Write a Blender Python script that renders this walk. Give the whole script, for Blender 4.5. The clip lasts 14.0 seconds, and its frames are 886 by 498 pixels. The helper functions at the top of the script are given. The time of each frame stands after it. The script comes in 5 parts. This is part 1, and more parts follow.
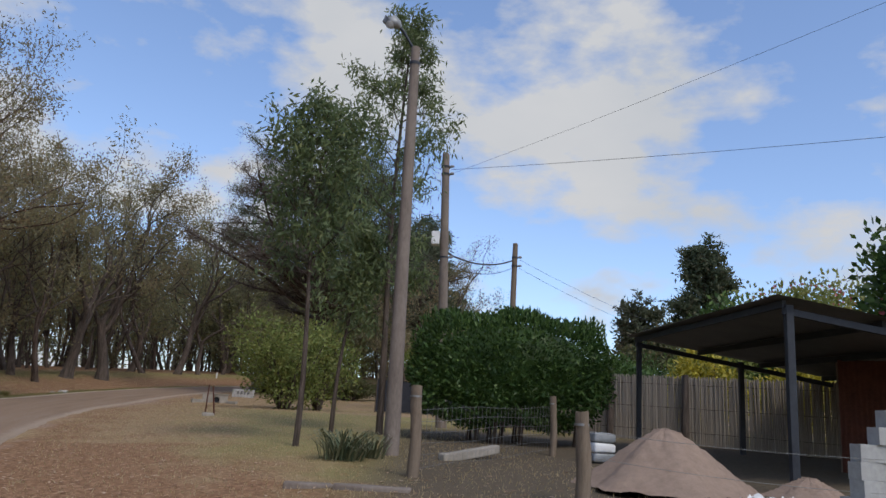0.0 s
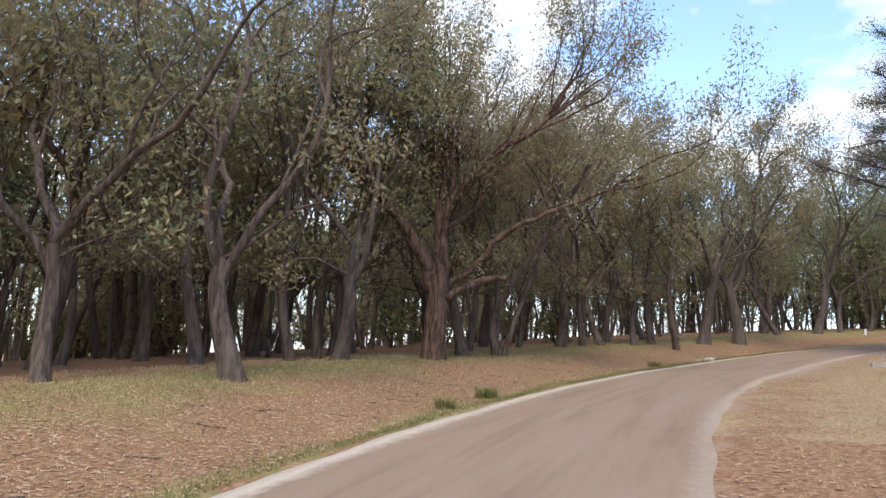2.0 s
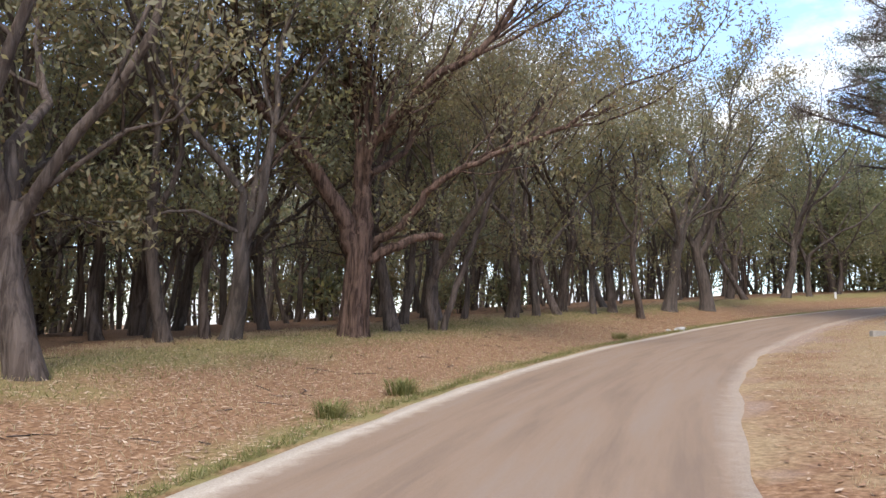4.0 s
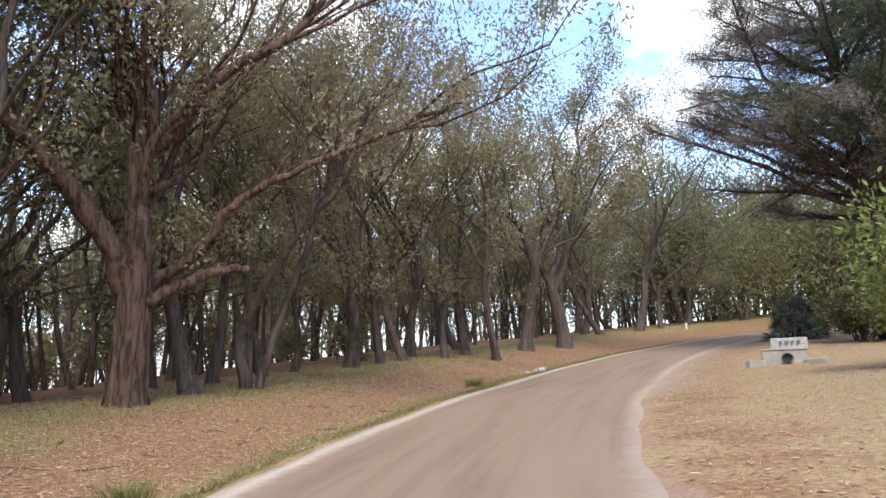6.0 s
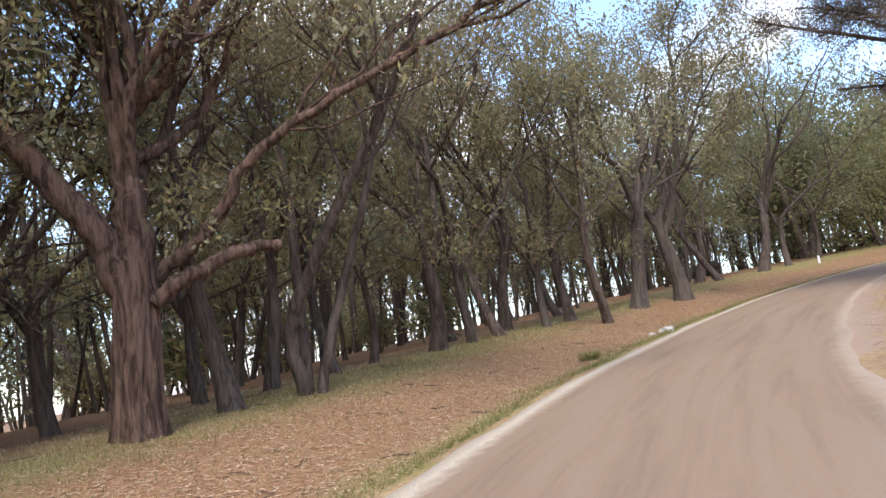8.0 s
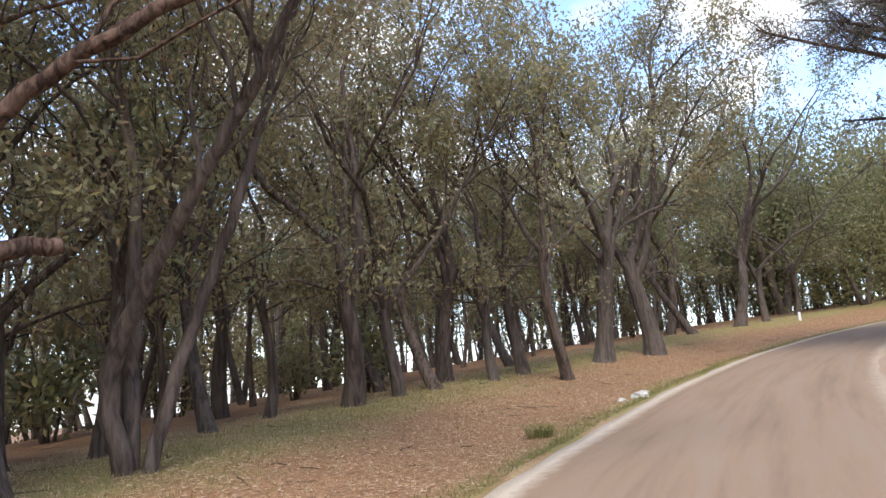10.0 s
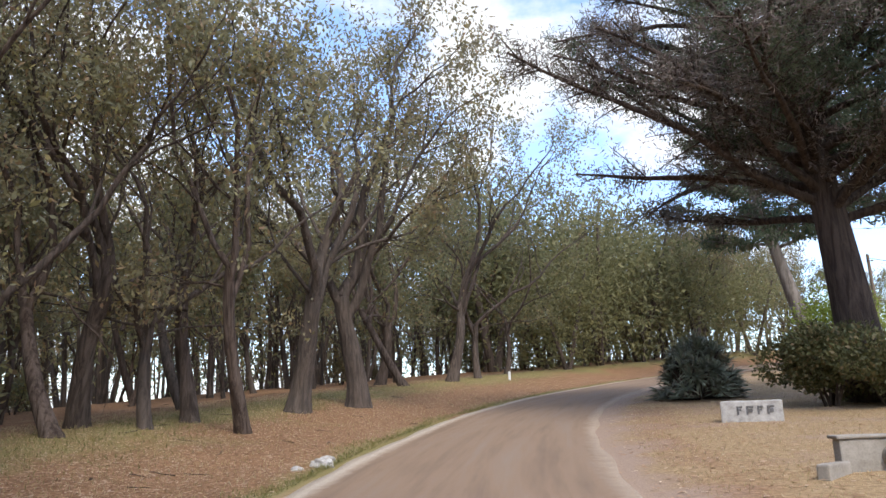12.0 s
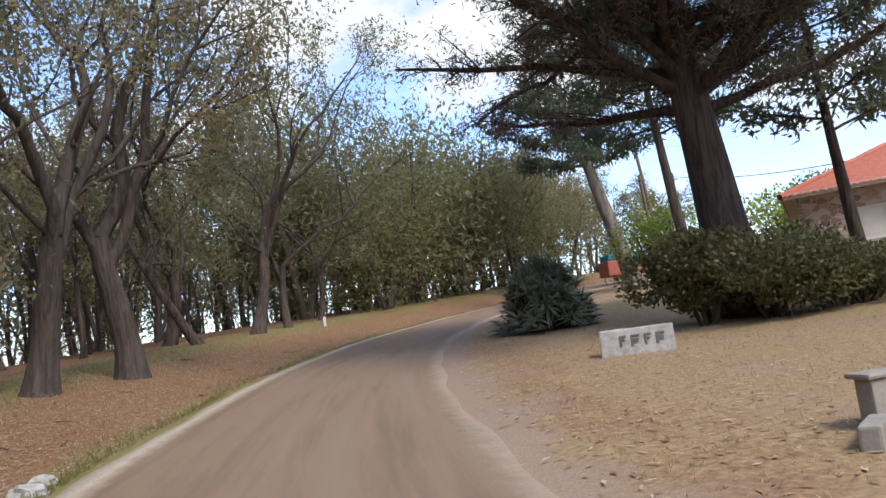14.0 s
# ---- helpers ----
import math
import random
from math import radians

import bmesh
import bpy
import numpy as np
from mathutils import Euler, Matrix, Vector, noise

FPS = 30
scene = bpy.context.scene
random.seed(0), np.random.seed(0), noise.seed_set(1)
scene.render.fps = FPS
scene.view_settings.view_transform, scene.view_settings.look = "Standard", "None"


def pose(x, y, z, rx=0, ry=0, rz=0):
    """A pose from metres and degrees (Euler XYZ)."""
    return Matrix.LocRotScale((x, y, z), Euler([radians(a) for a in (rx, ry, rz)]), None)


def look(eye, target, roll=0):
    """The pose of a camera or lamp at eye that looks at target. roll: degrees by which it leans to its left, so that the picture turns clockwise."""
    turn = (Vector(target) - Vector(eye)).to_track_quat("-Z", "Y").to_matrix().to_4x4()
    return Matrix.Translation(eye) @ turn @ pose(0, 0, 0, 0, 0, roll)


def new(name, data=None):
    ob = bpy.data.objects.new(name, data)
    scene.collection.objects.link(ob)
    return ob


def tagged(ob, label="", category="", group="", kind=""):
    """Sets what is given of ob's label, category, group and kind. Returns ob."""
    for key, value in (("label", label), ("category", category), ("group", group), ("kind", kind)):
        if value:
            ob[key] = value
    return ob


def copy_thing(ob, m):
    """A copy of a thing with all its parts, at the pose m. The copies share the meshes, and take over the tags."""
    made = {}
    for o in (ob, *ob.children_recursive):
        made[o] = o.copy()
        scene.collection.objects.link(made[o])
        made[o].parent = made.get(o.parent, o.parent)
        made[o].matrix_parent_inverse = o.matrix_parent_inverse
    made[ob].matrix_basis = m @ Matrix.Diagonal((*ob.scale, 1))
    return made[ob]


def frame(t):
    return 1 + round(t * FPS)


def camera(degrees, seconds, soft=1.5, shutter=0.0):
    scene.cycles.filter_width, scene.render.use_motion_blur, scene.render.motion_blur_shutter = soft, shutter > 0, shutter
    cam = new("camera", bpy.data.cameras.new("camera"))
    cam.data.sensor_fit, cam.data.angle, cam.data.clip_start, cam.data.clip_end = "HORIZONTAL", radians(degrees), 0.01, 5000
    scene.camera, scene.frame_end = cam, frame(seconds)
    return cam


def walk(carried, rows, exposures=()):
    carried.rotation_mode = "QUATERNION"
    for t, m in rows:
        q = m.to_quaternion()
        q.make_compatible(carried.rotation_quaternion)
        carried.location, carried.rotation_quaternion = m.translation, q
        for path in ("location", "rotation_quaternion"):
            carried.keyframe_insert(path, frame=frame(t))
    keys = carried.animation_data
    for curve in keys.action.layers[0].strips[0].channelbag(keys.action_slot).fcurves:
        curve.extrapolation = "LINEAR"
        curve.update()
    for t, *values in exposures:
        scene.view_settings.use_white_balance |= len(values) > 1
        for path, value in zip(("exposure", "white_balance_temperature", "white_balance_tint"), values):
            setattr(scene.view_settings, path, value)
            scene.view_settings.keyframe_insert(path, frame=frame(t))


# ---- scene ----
cam = camera(59.9, 14.0)
METRES, EYE, TILT, LEAN, TURN = 30.0, 1.4, 0.0, 0.0, 0.0
ROWS = [
    (0.0, 0.0167, -0.005, 0.0, -0.89, 13.51, -3.69),
    (0.5, -0.0165, 0.0288, 0.0016, 19.14, 12.18, -4.84),
    (1.0, -0.0457, 0.0628, 0.003, 30.53, 9.19, -1.17),
    (1.5, -0.0686, 0.0958, 0.0046, 41.76, 8.81, -0.89),
    (2.0, -0.0901, 0.1301, 0.0059, 42.09, 8.36, -2.35),
    (4.5, -0.1842, 0.2907, 0.0154, 36.63, 6.03, -1.04),
    (5.0, -0.1986, 0.32, 0.0171, 32.89, 7.87, -0.41),
    (5.5, -0.2127, 0.3482, 0.0184, 33.02, 9.46, 2.11),
    (6.0, -0.2247, 0.3802, 0.0179, 28.54, 9.62, 1.9),
    (6.5, -0.2414, 0.4103, 0.0208, 31.57, 9.3, 0.54),
    (7.0, -0.2579, 0.4417, 0.0221, 35.22, 9.43, 0.78),
    (7.5, -0.2766, 0.4711, 0.0236, 35.56, 8.39, 2.0),
    (8.0, -0.2937, 0.4991, 0.0254, 35.99, 8.19, 7.91),
    (10.5, -0.3603, 0.665, 0.039, 30.45, 11.04, 3.45),
    (11.0, -0.3667, 0.6944, 0.0397, 26.89, 11.39, 1.98),
    (11.5, -0.3742, 0.7265, 0.0422, 21.52, 12.18, 0.48),
    (12.0, -0.3799, 0.7617, 0.0443, 12.05, 12.47, 1.9),
    (12.5, -0.3911, 0.7949, 0.0463, 10.14, 10.63, 3.89),
    (13.0, -0.3953, 0.8288, 0.0476, 10.95, 9.02, 5.18),
    (13.5, -0.3978, 0.8636, 0.0497, 6.17, 7.81, 6.9),
    (14.0, -0.399, 0.8997, 0.0523, -1.46, 7.2, 7.42),
]
walk(cam, [(t, pose(0, 0, EYE, TILT, LEAN, TURN) @ pose(METRES * x, METRES * y, METRES * z, 90 + pitch, roll, yaw)) for t, x, y, z, yaw, pitch, roll in ROWS],
     exposures=[(0.0, -0.7), (0.5, -0.5), (1.5, 0.24), (4.5, 0.48), (8.0, 0.64), (10.5, 0.64), (12.5, 0.22), (14.0, 0.1)])

# ---- world, sun ----
SUN_ELEVATION, SUN_AZIMUTH = radians(50), radians(148)
world = bpy.data.worlds.new("sky")
scene.world = world
world.use_nodes = True
wn, wl = world.node_tree.nodes, world.node_tree.links
wn.clear()
w_out, w_bg = wn.new("ShaderNodeOutputWorld"), wn.new("ShaderNodeBackground")
w_sky = wn.new("ShaderNodeTexSky")
w_sky.sky_type, w_sky.sun_disc = "NISHITA", False
w_sky.sun_elevation, w_sky.sun_rotation = SUN_ELEVATION, SUN_AZIMUTH
w_sky.dust_density, w_sky.air_density, w_sky.ozone_density = 1.0, 1.0, 2.0
w_co = wn.new("ShaderNodeTexCoord")
w_map = wn.new("ShaderNodeMapping")
w_map.inputs["Scale"].default_value = (1.0, 1.0, 2.0)
w_map.inputs["Location"].default_value = (1.7, 2.6, 0.5)
w_noise = wn.new("ShaderNodeTexNoise")
w_noise.inputs["Scale"].default_value = 4.4
w_noise.inputs["Detail"].default_value = 7.0
w_noise.inputs["Roughness"].default_value = 0.56
w_noise.inputs["Distortion"].default_value = 0.0
w_ramp = wn.new("ShaderNodeValToRGB")
w_ramp.color_ramp.elements[0].position = 0.462
w_ramp.color_ramp.elements[1].position = 0.59
w_shade = wn.new("ShaderNodeTexNoise")
w_shade.inputs["Scale"].default_value = 5.0
w_shade.inputs["Detail"].default_value = 4.0
w_cloud = wn.new("ShaderNodeMix")
w_cloud.data_type = "RGBA"
w_cloud.inputs["A"].default_value = (5.2, 5.6, 6.2, 1)
w_cloud.inputs["B"].default_value = (7.3, 7.3, 7.4, 1)
w_mix = wn.new("ShaderNodeMix")
w_mix.data_type = "RGBA"
w_tint = wn.new("ShaderNodeMix")
w_tint.data_type, w_tint.blend_type = "RGBA", "MULTIPLY"
w_tint.inputs["Factor"].default_value = 1.0
w_tint.inputs["B"].default_value = (2.15, 2.15, 2.3, 1)
wl.new(w_co.outputs["Generated"], w_map.inputs["Vector"])
wl.new(w_map.outputs[0], w_noise.inputs["Vector"])
wl.new(w_map.outputs[0], w_shade.inputs["Vector"])
w_sep, w_low, w_sum = wn.new("ShaderNodeSeparateXYZ"), wn.new("ShaderNodeMapRange"), wn.new("ShaderNodeMath")
w_low.inputs["From Min"].default_value, w_low.inputs["From Max"].default_value = 0.0, 0.4
w_low.inputs["To Min"].default_value, w_low.inputs["To Max"].default_value = 0.05, -0.02
wl.new(w_co.outputs["Generated"], w_sep.inputs[0])
wl.new(w_sep.outputs["Z"], w_low.inputs["Value"])
wl.new(w_noise.outputs[0], w_sum.inputs[0])
wl.new(w_low.outputs[0], w_sum.inputs[1])
wl.new(w_sum.outputs[0], w_ramp.inputs[0])
wl.new(w_shade.outputs[0], w_cloud.inputs["Factor"])
wl.new(w_sky.outputs[0], w_tint.inputs["A"])
wl.new(w_ramp.outputs[0], w_mix.inputs["Factor"])
wl.new(w_tint.outputs["Result"], w_mix.inputs["A"])
wl.new(w_cloud.outputs["Result"], w_mix.inputs["B"])
wl.new(w_mix.outputs["Result"], w_bg.inputs["Color"])
w_bg.inputs["Strength"].default_value = 0.15
wl.new(w_bg.outputs[0], w_out.inputs[0])

sun = new("sun", bpy.data.lights.new("sun", "SUN"))
sun.data.energy, sun.data.angle, sun.data.color = 3.0, radians(18), (1.0, 0.95, 0.88)
sun_dir = Vector((math.sin(SUN_AZIMUTH) * math.cos(SUN_ELEVATION), math.cos(SUN_AZIMUTH) * math.cos(SUN_ELEVATION), math.sin(SUN_ELEVATION)))
sun.matrix_world = look(sun_dir * 60, (0, 0, 0))


# ---- materials ----
def material(name, rough=0.8, metal=0.0):
    m = bpy.data.materials.new(name)
    m.use_nodes = True
    b = m.node_tree.nodes["Principled BSDF"]
    b.inputs["Roughness"].default_value, b.inputs["Metallic"].default_value = rough, metal
    b.inputs["Specular IOR Level"].default_value = 0.25
    return m, m.node_tree.nodes, m.node_tree.links, b


def noise_at(n, l, vec, scale, detail=4.0, rough=0.6, dist=0.0):
    t = n.new("ShaderNodeTexNoise")
    t.inputs["Scale"].default_value, t.inputs["Detail"].default_value = scale, detail
    t.inputs["Roughness"].default_value, t.inputs["Distortion"].default_value = rough, dist
    l.new(vec, t.inputs["Vector"])
    return t.outputs[0]


def ramp_of(n, l, fac, *stops):
    r = n.new("ShaderNodeValToRGB")
    e = r.color_ramp.elements
    while len(e) < len(stops):
        e.new(0.5)
    for k, (p, c) in zip(e, stops):
        k.position, k.color = p, (*c, 1)
    l.new(fac, r.inputs[0])
    return r.outputs[0]


def mixed(n, l, fac, a, b, blend="MIX"):
    m = n.new("ShaderNodeMix")
    m.data_type, m.blend_type = "RGBA", blend
    for key, v in (("Factor", fac), ("A", a), ("B", b)):
        if isinstance(v, (int, float)):
            m.inputs[key].default_value = v
        elif isinstance(v, tuple):
            m.inputs[key].default_value = (*v, 1)
        else:
            l.new(v, m.inputs[key])
    return m.outputs["Result"]


def maths(n, l, op, a, b=0.0):
    m = n.new("ShaderNodeMath")
    m.operation = op
    for i, v in enumerate((a, b)):
        if isinstance(v, (int, float)):
            m.inputs[i].default_value = v
        else:
            l.new(v, m.inputs[i])
    return m.outputs[0]


def bumped(n, l, b, height, strength=0.5, distance=0.02):
    k = n.new("ShaderNodeBump")
    k.inputs["Strength"].default_value, k.inputs["Distance"].default_value = strength, distance
    l.new(height, k.inputs["Height"])
    l.new(k.outputs[0], b.inputs["Normal"])


def coords(n, l, kind="Object", scale=(1, 1, 1)):
    c, m = n.new("ShaderNodeTexCoord"), n.new("ShaderNodeMapping")
    m.inputs["Scale"].default_value = scale
    l.new(c.outputs[kind], m.inputs["Vector"])
    return m.outputs[0]


def plain(name, low, high, scale=6.0, rough=0.8, metal=0.0, bump=0.4, dist=0.01, stretch=(1, 1, 1)):
    """Two tones at two scales, with fine relief."""
    m, n, l, b = material(name, rough, metal)
    v = coords(n, l, "Object", stretch)
    big, fine = noise_at(n, l, v, scale, 5), noise_at(n, l, v, scale * 9, 3)
    f = mixed(n, l, 0.4, big, fine)
    l.new(ramp_of(n, l, f, (0.3, low), (0.7, high)), b.inputs["Base Color"])
    bumped(n, l, b, f, bump, dist)
    return m


def bark(name, dark, light, scale=9.0):
    """Furrowed bark: streaks along the stem, broken by coarse blotches."""
    m, n, l, b = material(name, 0.95)
    v = coords(n, l, "Object", (1, 1, 0.13))
    streak = noise_at(n, l, v, scale, 6, 0.65, 0.6)
    blot = noise_at(n, l, coords(n, l), 0.9, 3)
    col = ramp_of(n, l, streak, (0.4, dark), (0.5, tuple((a + c) / 2 for a, c in zip(dark, light))), (0.6, light))
    info = n.new("ShaderNodeObjectInfo")
    warm = mixed(n, l, maths(n, l, "MULTIPLY", blot, 0.4), col, (0.1, 0.055, 0.035))
    gray = mixed(n, l, maths(n, l, "MULTIPLY", info.outputs["Random"], 0.4), warm, (0.085, 0.078, 0.07))
    l.new(gray, b.inputs["Base Color"])
    bumped(n, l, b, streak, 1.0, 0.09)
    return m


def leafy(name, *tones, through_light=0.3, rough=0.45):
    """Leaves, each with its own tone."""
    m, n, l, b = material(name, rough)
    g = n.new("ShaderNodeNewGeometry")
    info = n.new("ShaderNodeObjectInfo")
    k = len(tones)
    fac = g.outputs["Random Per Island"]
    col = ramp_of(n, l, fac, *[(i / (k - 1), c) for i, c in enumerate(tones)])
    patch = noise_at(n, l, coords(n, l), 0.45, 2)
    col = mixed(n, l, maths(n, l, "MULTIPLY", patch, 0.5), col, tones[0])
    col = mixed(n, l, maths(n, l, "MULTIPLY", info.outputs["Random"], 0.35), col, tones[-1])
    l.new(col, b.inputs["Base Color"])
    t, mix = n.new("ShaderNodeBsdfTranslucent"), n.new("ShaderNodeMixShader")
    l.new(col, t.inputs["Color"])
    mix.inputs[0].default_value = through_light
    l.new(b.outputs[0], mix.inputs[1])
    l.new(t.outputs[0], mix.inputs[2])
    l.new(mix.outputs[0], n["Material Output"].inputs[0])
    return m


def ground_material():
    m, n, l, b = material("dry_ground", 0.95)
    v = coords(n, l)
    big, mid, fine, grain = (noise_at(n, l, v, s, d) for s, d in ((0.16, 3), (0.8, 5), (15.0, 6), (60.0, 3)))
    straw = ramp_of(n, l, fine, (0.3, (0.22, 0.145, 0.072)), (0.5, (0.34, 0.235, 0.12)), (0.7, (0.46, 0.335, 0.185)))
    litter = ramp_of(n, l, fine, (0.35, (0.16, 0.08, 0.038)), (0.52, (0.28, 0.155, 0.075)), (0.68, (0.42, 0.265, 0.15)))
    a = n.new("ShaderNodeAttribute")
    a.attribute_name = "cover"
    sep = n.new("ShaderNodeSeparateColor")
    l.new(a.outputs["Color"], sep.inputs[0])
    lit = maths(n, l, "ADD", maths(n, l, "SUBTRACT", mid, 0.5), sep.outputs[0])
    lit = ramp_of(n, l, lit, (0.38, (0, 0, 0)), (0.62, (1, 1, 1)))
    col = mixed(n, l, lit, straw, litter)
    green = maths(n, l, "ADD", maths(n, l, "SUBTRACT", noise_at(n, l, v, 0.5, 5), 0.5), sep.outputs[1])
    green = ramp_of(n, l, green, (0.4, (0, 0, 0)), (0.68, (1, 1, 1)))
    turf = ramp_of(n, l, grain, (0.3, (0.15, 0.15, 0.045)), (0.7, (0.34, 0.3, 0.11)))
    col = mixed(n, l, maths(n, l, "MULTIPLY", green, 0.75), col, turf)
    bare = ramp_of(n, l, maths(n, l, "ADD", maths(n, l, "SUBTRACT", mid, 0.5), sep.outputs[2]), (0.4, (0, 0, 0)), (0.65, (1, 1, 1)))
    earth = ramp_of(n, l, grain, (0.3, (0.27, 0.19, 0.13)), (0.7, (0.43, 0.315, 0.225)))
    col = mixed(n, l, bare, col, earth)
    # dark bare earth, with the hedge's shade put into its colour too
    shaded_soil = ramp_of(n, l, fine, (0.3, (0.05, 0.038, 0.03)), (0.7, (0.125, 0.095, 0.072)))
    col = mixed(n, l, a.outputs["Alpha"], col, shaded_soil)
    speck = noise_at(n, l, v, 40.0, 4, 0.75)
    col = mixed(n, l, 0.4, col, ramp_of(n, l, speck, (0.36, (0.62, 0.6, 0.57)), (0.52, (0.95, 0.95, 0.95)), (0.64, (1.15, 1.13, 1.1))), "MULTIPLY")
    col = mixed(n, l, 1.0, col, (0.83, 0.82, 0.85), "MULTIPLY")
    l.new(col, b.inputs["Base Color"])
    bumped(n, l, b, mixed(n, l, 0.5, speck, grain), 0.3, 0.012)
    return m


def road_material():
    """Packed earth: pale gravel at the edges, reddish middle, faint wheel lines along the way."""
    m, n, l, b = material("packed_earth", 0.92)
    v = coords(n, l)
    uv = n.new("ShaderNodeUVMap")
    sep = n.new("ShaderNodeSeparateXYZ")
    l.new(uv.outputs[0], sep.inputs[0])
    mapped = n.new("ShaderNodeMapping")
    mapped.inputs["Scale"].default_value = (7.0, 0.12, 1)
    l.new(uv.outputs[0], mapped.inputs["Vector"])
    broad = noise_at(n, l, mapped.outputs[0], 1.6, 5, 0.6, 0.3)
    thin = n.new("ShaderNodeMapping")
    thin.inputs["Scale"].default_value = (30.0, 0.5, 1)
    l.new(uv.outputs[0], thin.inputs["Vector"])
    tracks = mixed(n, l, 0.22, broad, noise_at(n, l, thin.outputs[0], 1.4, 5, 0.65, 0.4))
    mid, fine, grain = (noise_at(n, l, v, s, d) for s, d in ((0.5, 4), (5.0, 5), (60.0, 3)))
    col = ramp_of(n, l, tracks, (0.34, (0.175, 0.122, 0.085)), (0.5, (0.245, 0.168, 0.112)), (0.66, (0.25, 0.19, 0.142)))
    col = mixed(n, l, maths(n, l, "MULTIPLY", mid, 0.5), col, (0.255, 0.172, 0.113))
    edge = maths(n, l, "ABSOLUTE", maths(n, l, "SUBTRACT", sep.outputs[0], 0.5))
    edge = maths(n, l, "ADD", edge, maths(n, l, "MULTIPLY", maths(n, l, "SUBTRACT", fine, 0.5), 0.09))
    edge = maths(n, l, "SUBTRACT", edge, maths(n, l, "MULTIPLY", sep.outputs[0], 0.05))
    edge = ramp_of(n, l, edge, (0.375, (0, 0, 0)), (0.44, (1, 1, 1)))
    gravel = ramp_of(n, l, grain, (0.3, (0.4, 0.33, 0.25)), (0.7, (0.6, 0.52, 0.42)))
    col = mixed(n, l, maths(n, l, "MULTIPLY", edge, maths(n, l, "SUBTRACT", 0.85, maths(n, l, "MULTIPLY", sep.outputs[0], 0.5))), col, gravel)
    col = mixed(n, l, 0.3, col, ramp_of(n, l, grain, (0.3, (0.55, 0.55, 0.55)), (0.7, (1, 1, 1))), "MULTIPLY")
    l.new(col, b.inputs["Base Color"])
    bumped(n, l, b, mixed(n, l, 0.4, tracks, grain), 0.5, 0.03)
    return m


M_GROUND, M_ROAD = ground_material(), road_material()
M_BARK = bark("gum_bark", (0.032, 0.024, 0.019), (0.145, 0.112, 0.092))
M_BARK_RED = bark("stringy_bark", (0.022, 0.013, 0.01), (0.165, 0.106, 0.08), 11.0)
M_BARK_DARK = bark("cypress_bark", (0.02, 0.015, 0.013), (0.1, 0.075, 0.06), 9.0)
M_BARK_PALE = bark("pale_bark", (0.12, 0.1, 0.085), (0.34, 0.3, 0.26), 5.0)
M_GUM = leafy("gum_leaf", (0.125, 0.136, 0.076), (0.2, 0.208, 0.115), (0.26, 0.26, 0.135), (0.235, 0.26, 0.17), (0.4, 0.37, 0.14), (0.33, 0.2, 0.125), through_light=0.5)
M_OLIVE = leafy("olive_leaf", (0.1, 0.108, 0.052), (0.17, 0.175, 0.085), (0.24, 0.23, 0.11), (0.32, 0.29, 0.13), through_light=0.5)
M_GUM_YOUNG = leafy("young_gum_leaf", (0.045, 0.08, 0.04), (0.085, 0.14, 0.065), (0.16, 0.205, 0.08), (0.14, 0.195, 0.13), (0.26, 0.28, 0.1), through_light=0.45)
M_CYPRESS = leafy("cypress_spray", (0.045, 0.075, 0.045), (0.085, 0.122, 0.068), (0.135, 0.165, 0.09), (0.17, 0.155, 0.105), through_light=0.5, rough=0.7)
M_CYPRESS_DRY = leafy("dry_cypress_spray", (0.11, 0.09, 0.08), (0.19, 0.15, 0.135), (0.14, 0.145, 0.1), (0.26, 0.2, 0.175), through_light=0.3, rough=0.8)
M_BUSH = leafy("bush_leaf", (0.05, 0.066, 0.03), (0.105, 0.126, 0.052), (0.18, 0.19, 0.08), (0.25, 0.18, 0.09), through_light=0.45)
M_HEDGE = leafy("hedge_leaf", (0.016, 0.04, 0.012), (0.04, 0.085, 0.022), (0.07, 0.13, 0.035), (0.13, 0.2, 0.05))
M_SHRUB = leafy("shrub_leaf", (0.07, 0.11, 0.03), (0.19, 0.25, 0.07), (0.29, 0.34, 0.1), (0.3, 0.27, 0.08), through_light=0.45)
M_YELLOW = leafy("yellow_leaf", (0.2, 0.2, 0.03), (0.4, 0.34, 0.04), (0.55, 0.42, 0.05))
M_LIME = leafy("lime_leaf", (0.13, 0.2, 0.03), (0.26, 0.34, 0.05), (0.36, 0.4, 0.08))
M_ALOE = leafy("aloe_leaf", (0.1, 0.115, 0.075), (0.17, 0.195, 0.13), (0.26, 0.285, 0.2), (0.28, 0.23, 0.16), through_light=0.25)
M_STRAP = leafy("strap_leaf", (0.045, 0.07, 0.04), (0.09, 0.12, 0.065), (0.15, 0.18, 0.1), (0.2, 0.18, 0.1), through_light=0.15)
M_STRAW = leafy("straw_blade", (0.42, 0.31, 0.18), (0.55, 0.42, 0.25), (0.66, 0.54, 0.35), (0.46, 0.4, 0.2), through_light=0.55)
M_TURF = leafy("green_blade", (0.12, 0.14, 0.045), (0.22, 0.22, 0.08), (0.36, 0.3, 0.13), through_light=0.5)
M_LITTER = leafy("fallen_leaf", (0.17, 0.085, 0.045), (0.34, 0.19, 0.1), (0.46, 0.29, 0.17), (0.66, 0.52, 0.38), through_light=0.05, rough=0.7)
M_PINK = leafy("pink_blossom", (0.45, 0.12, 0.16), (0.6, 0.2, 0.22), (0.5, 0.08, 0.06))
M_CONCRETE = plain("old_concrete", (0.2, 0.18, 0.15), (0.38, 0.345, 0.3), 3.0, 0.9)
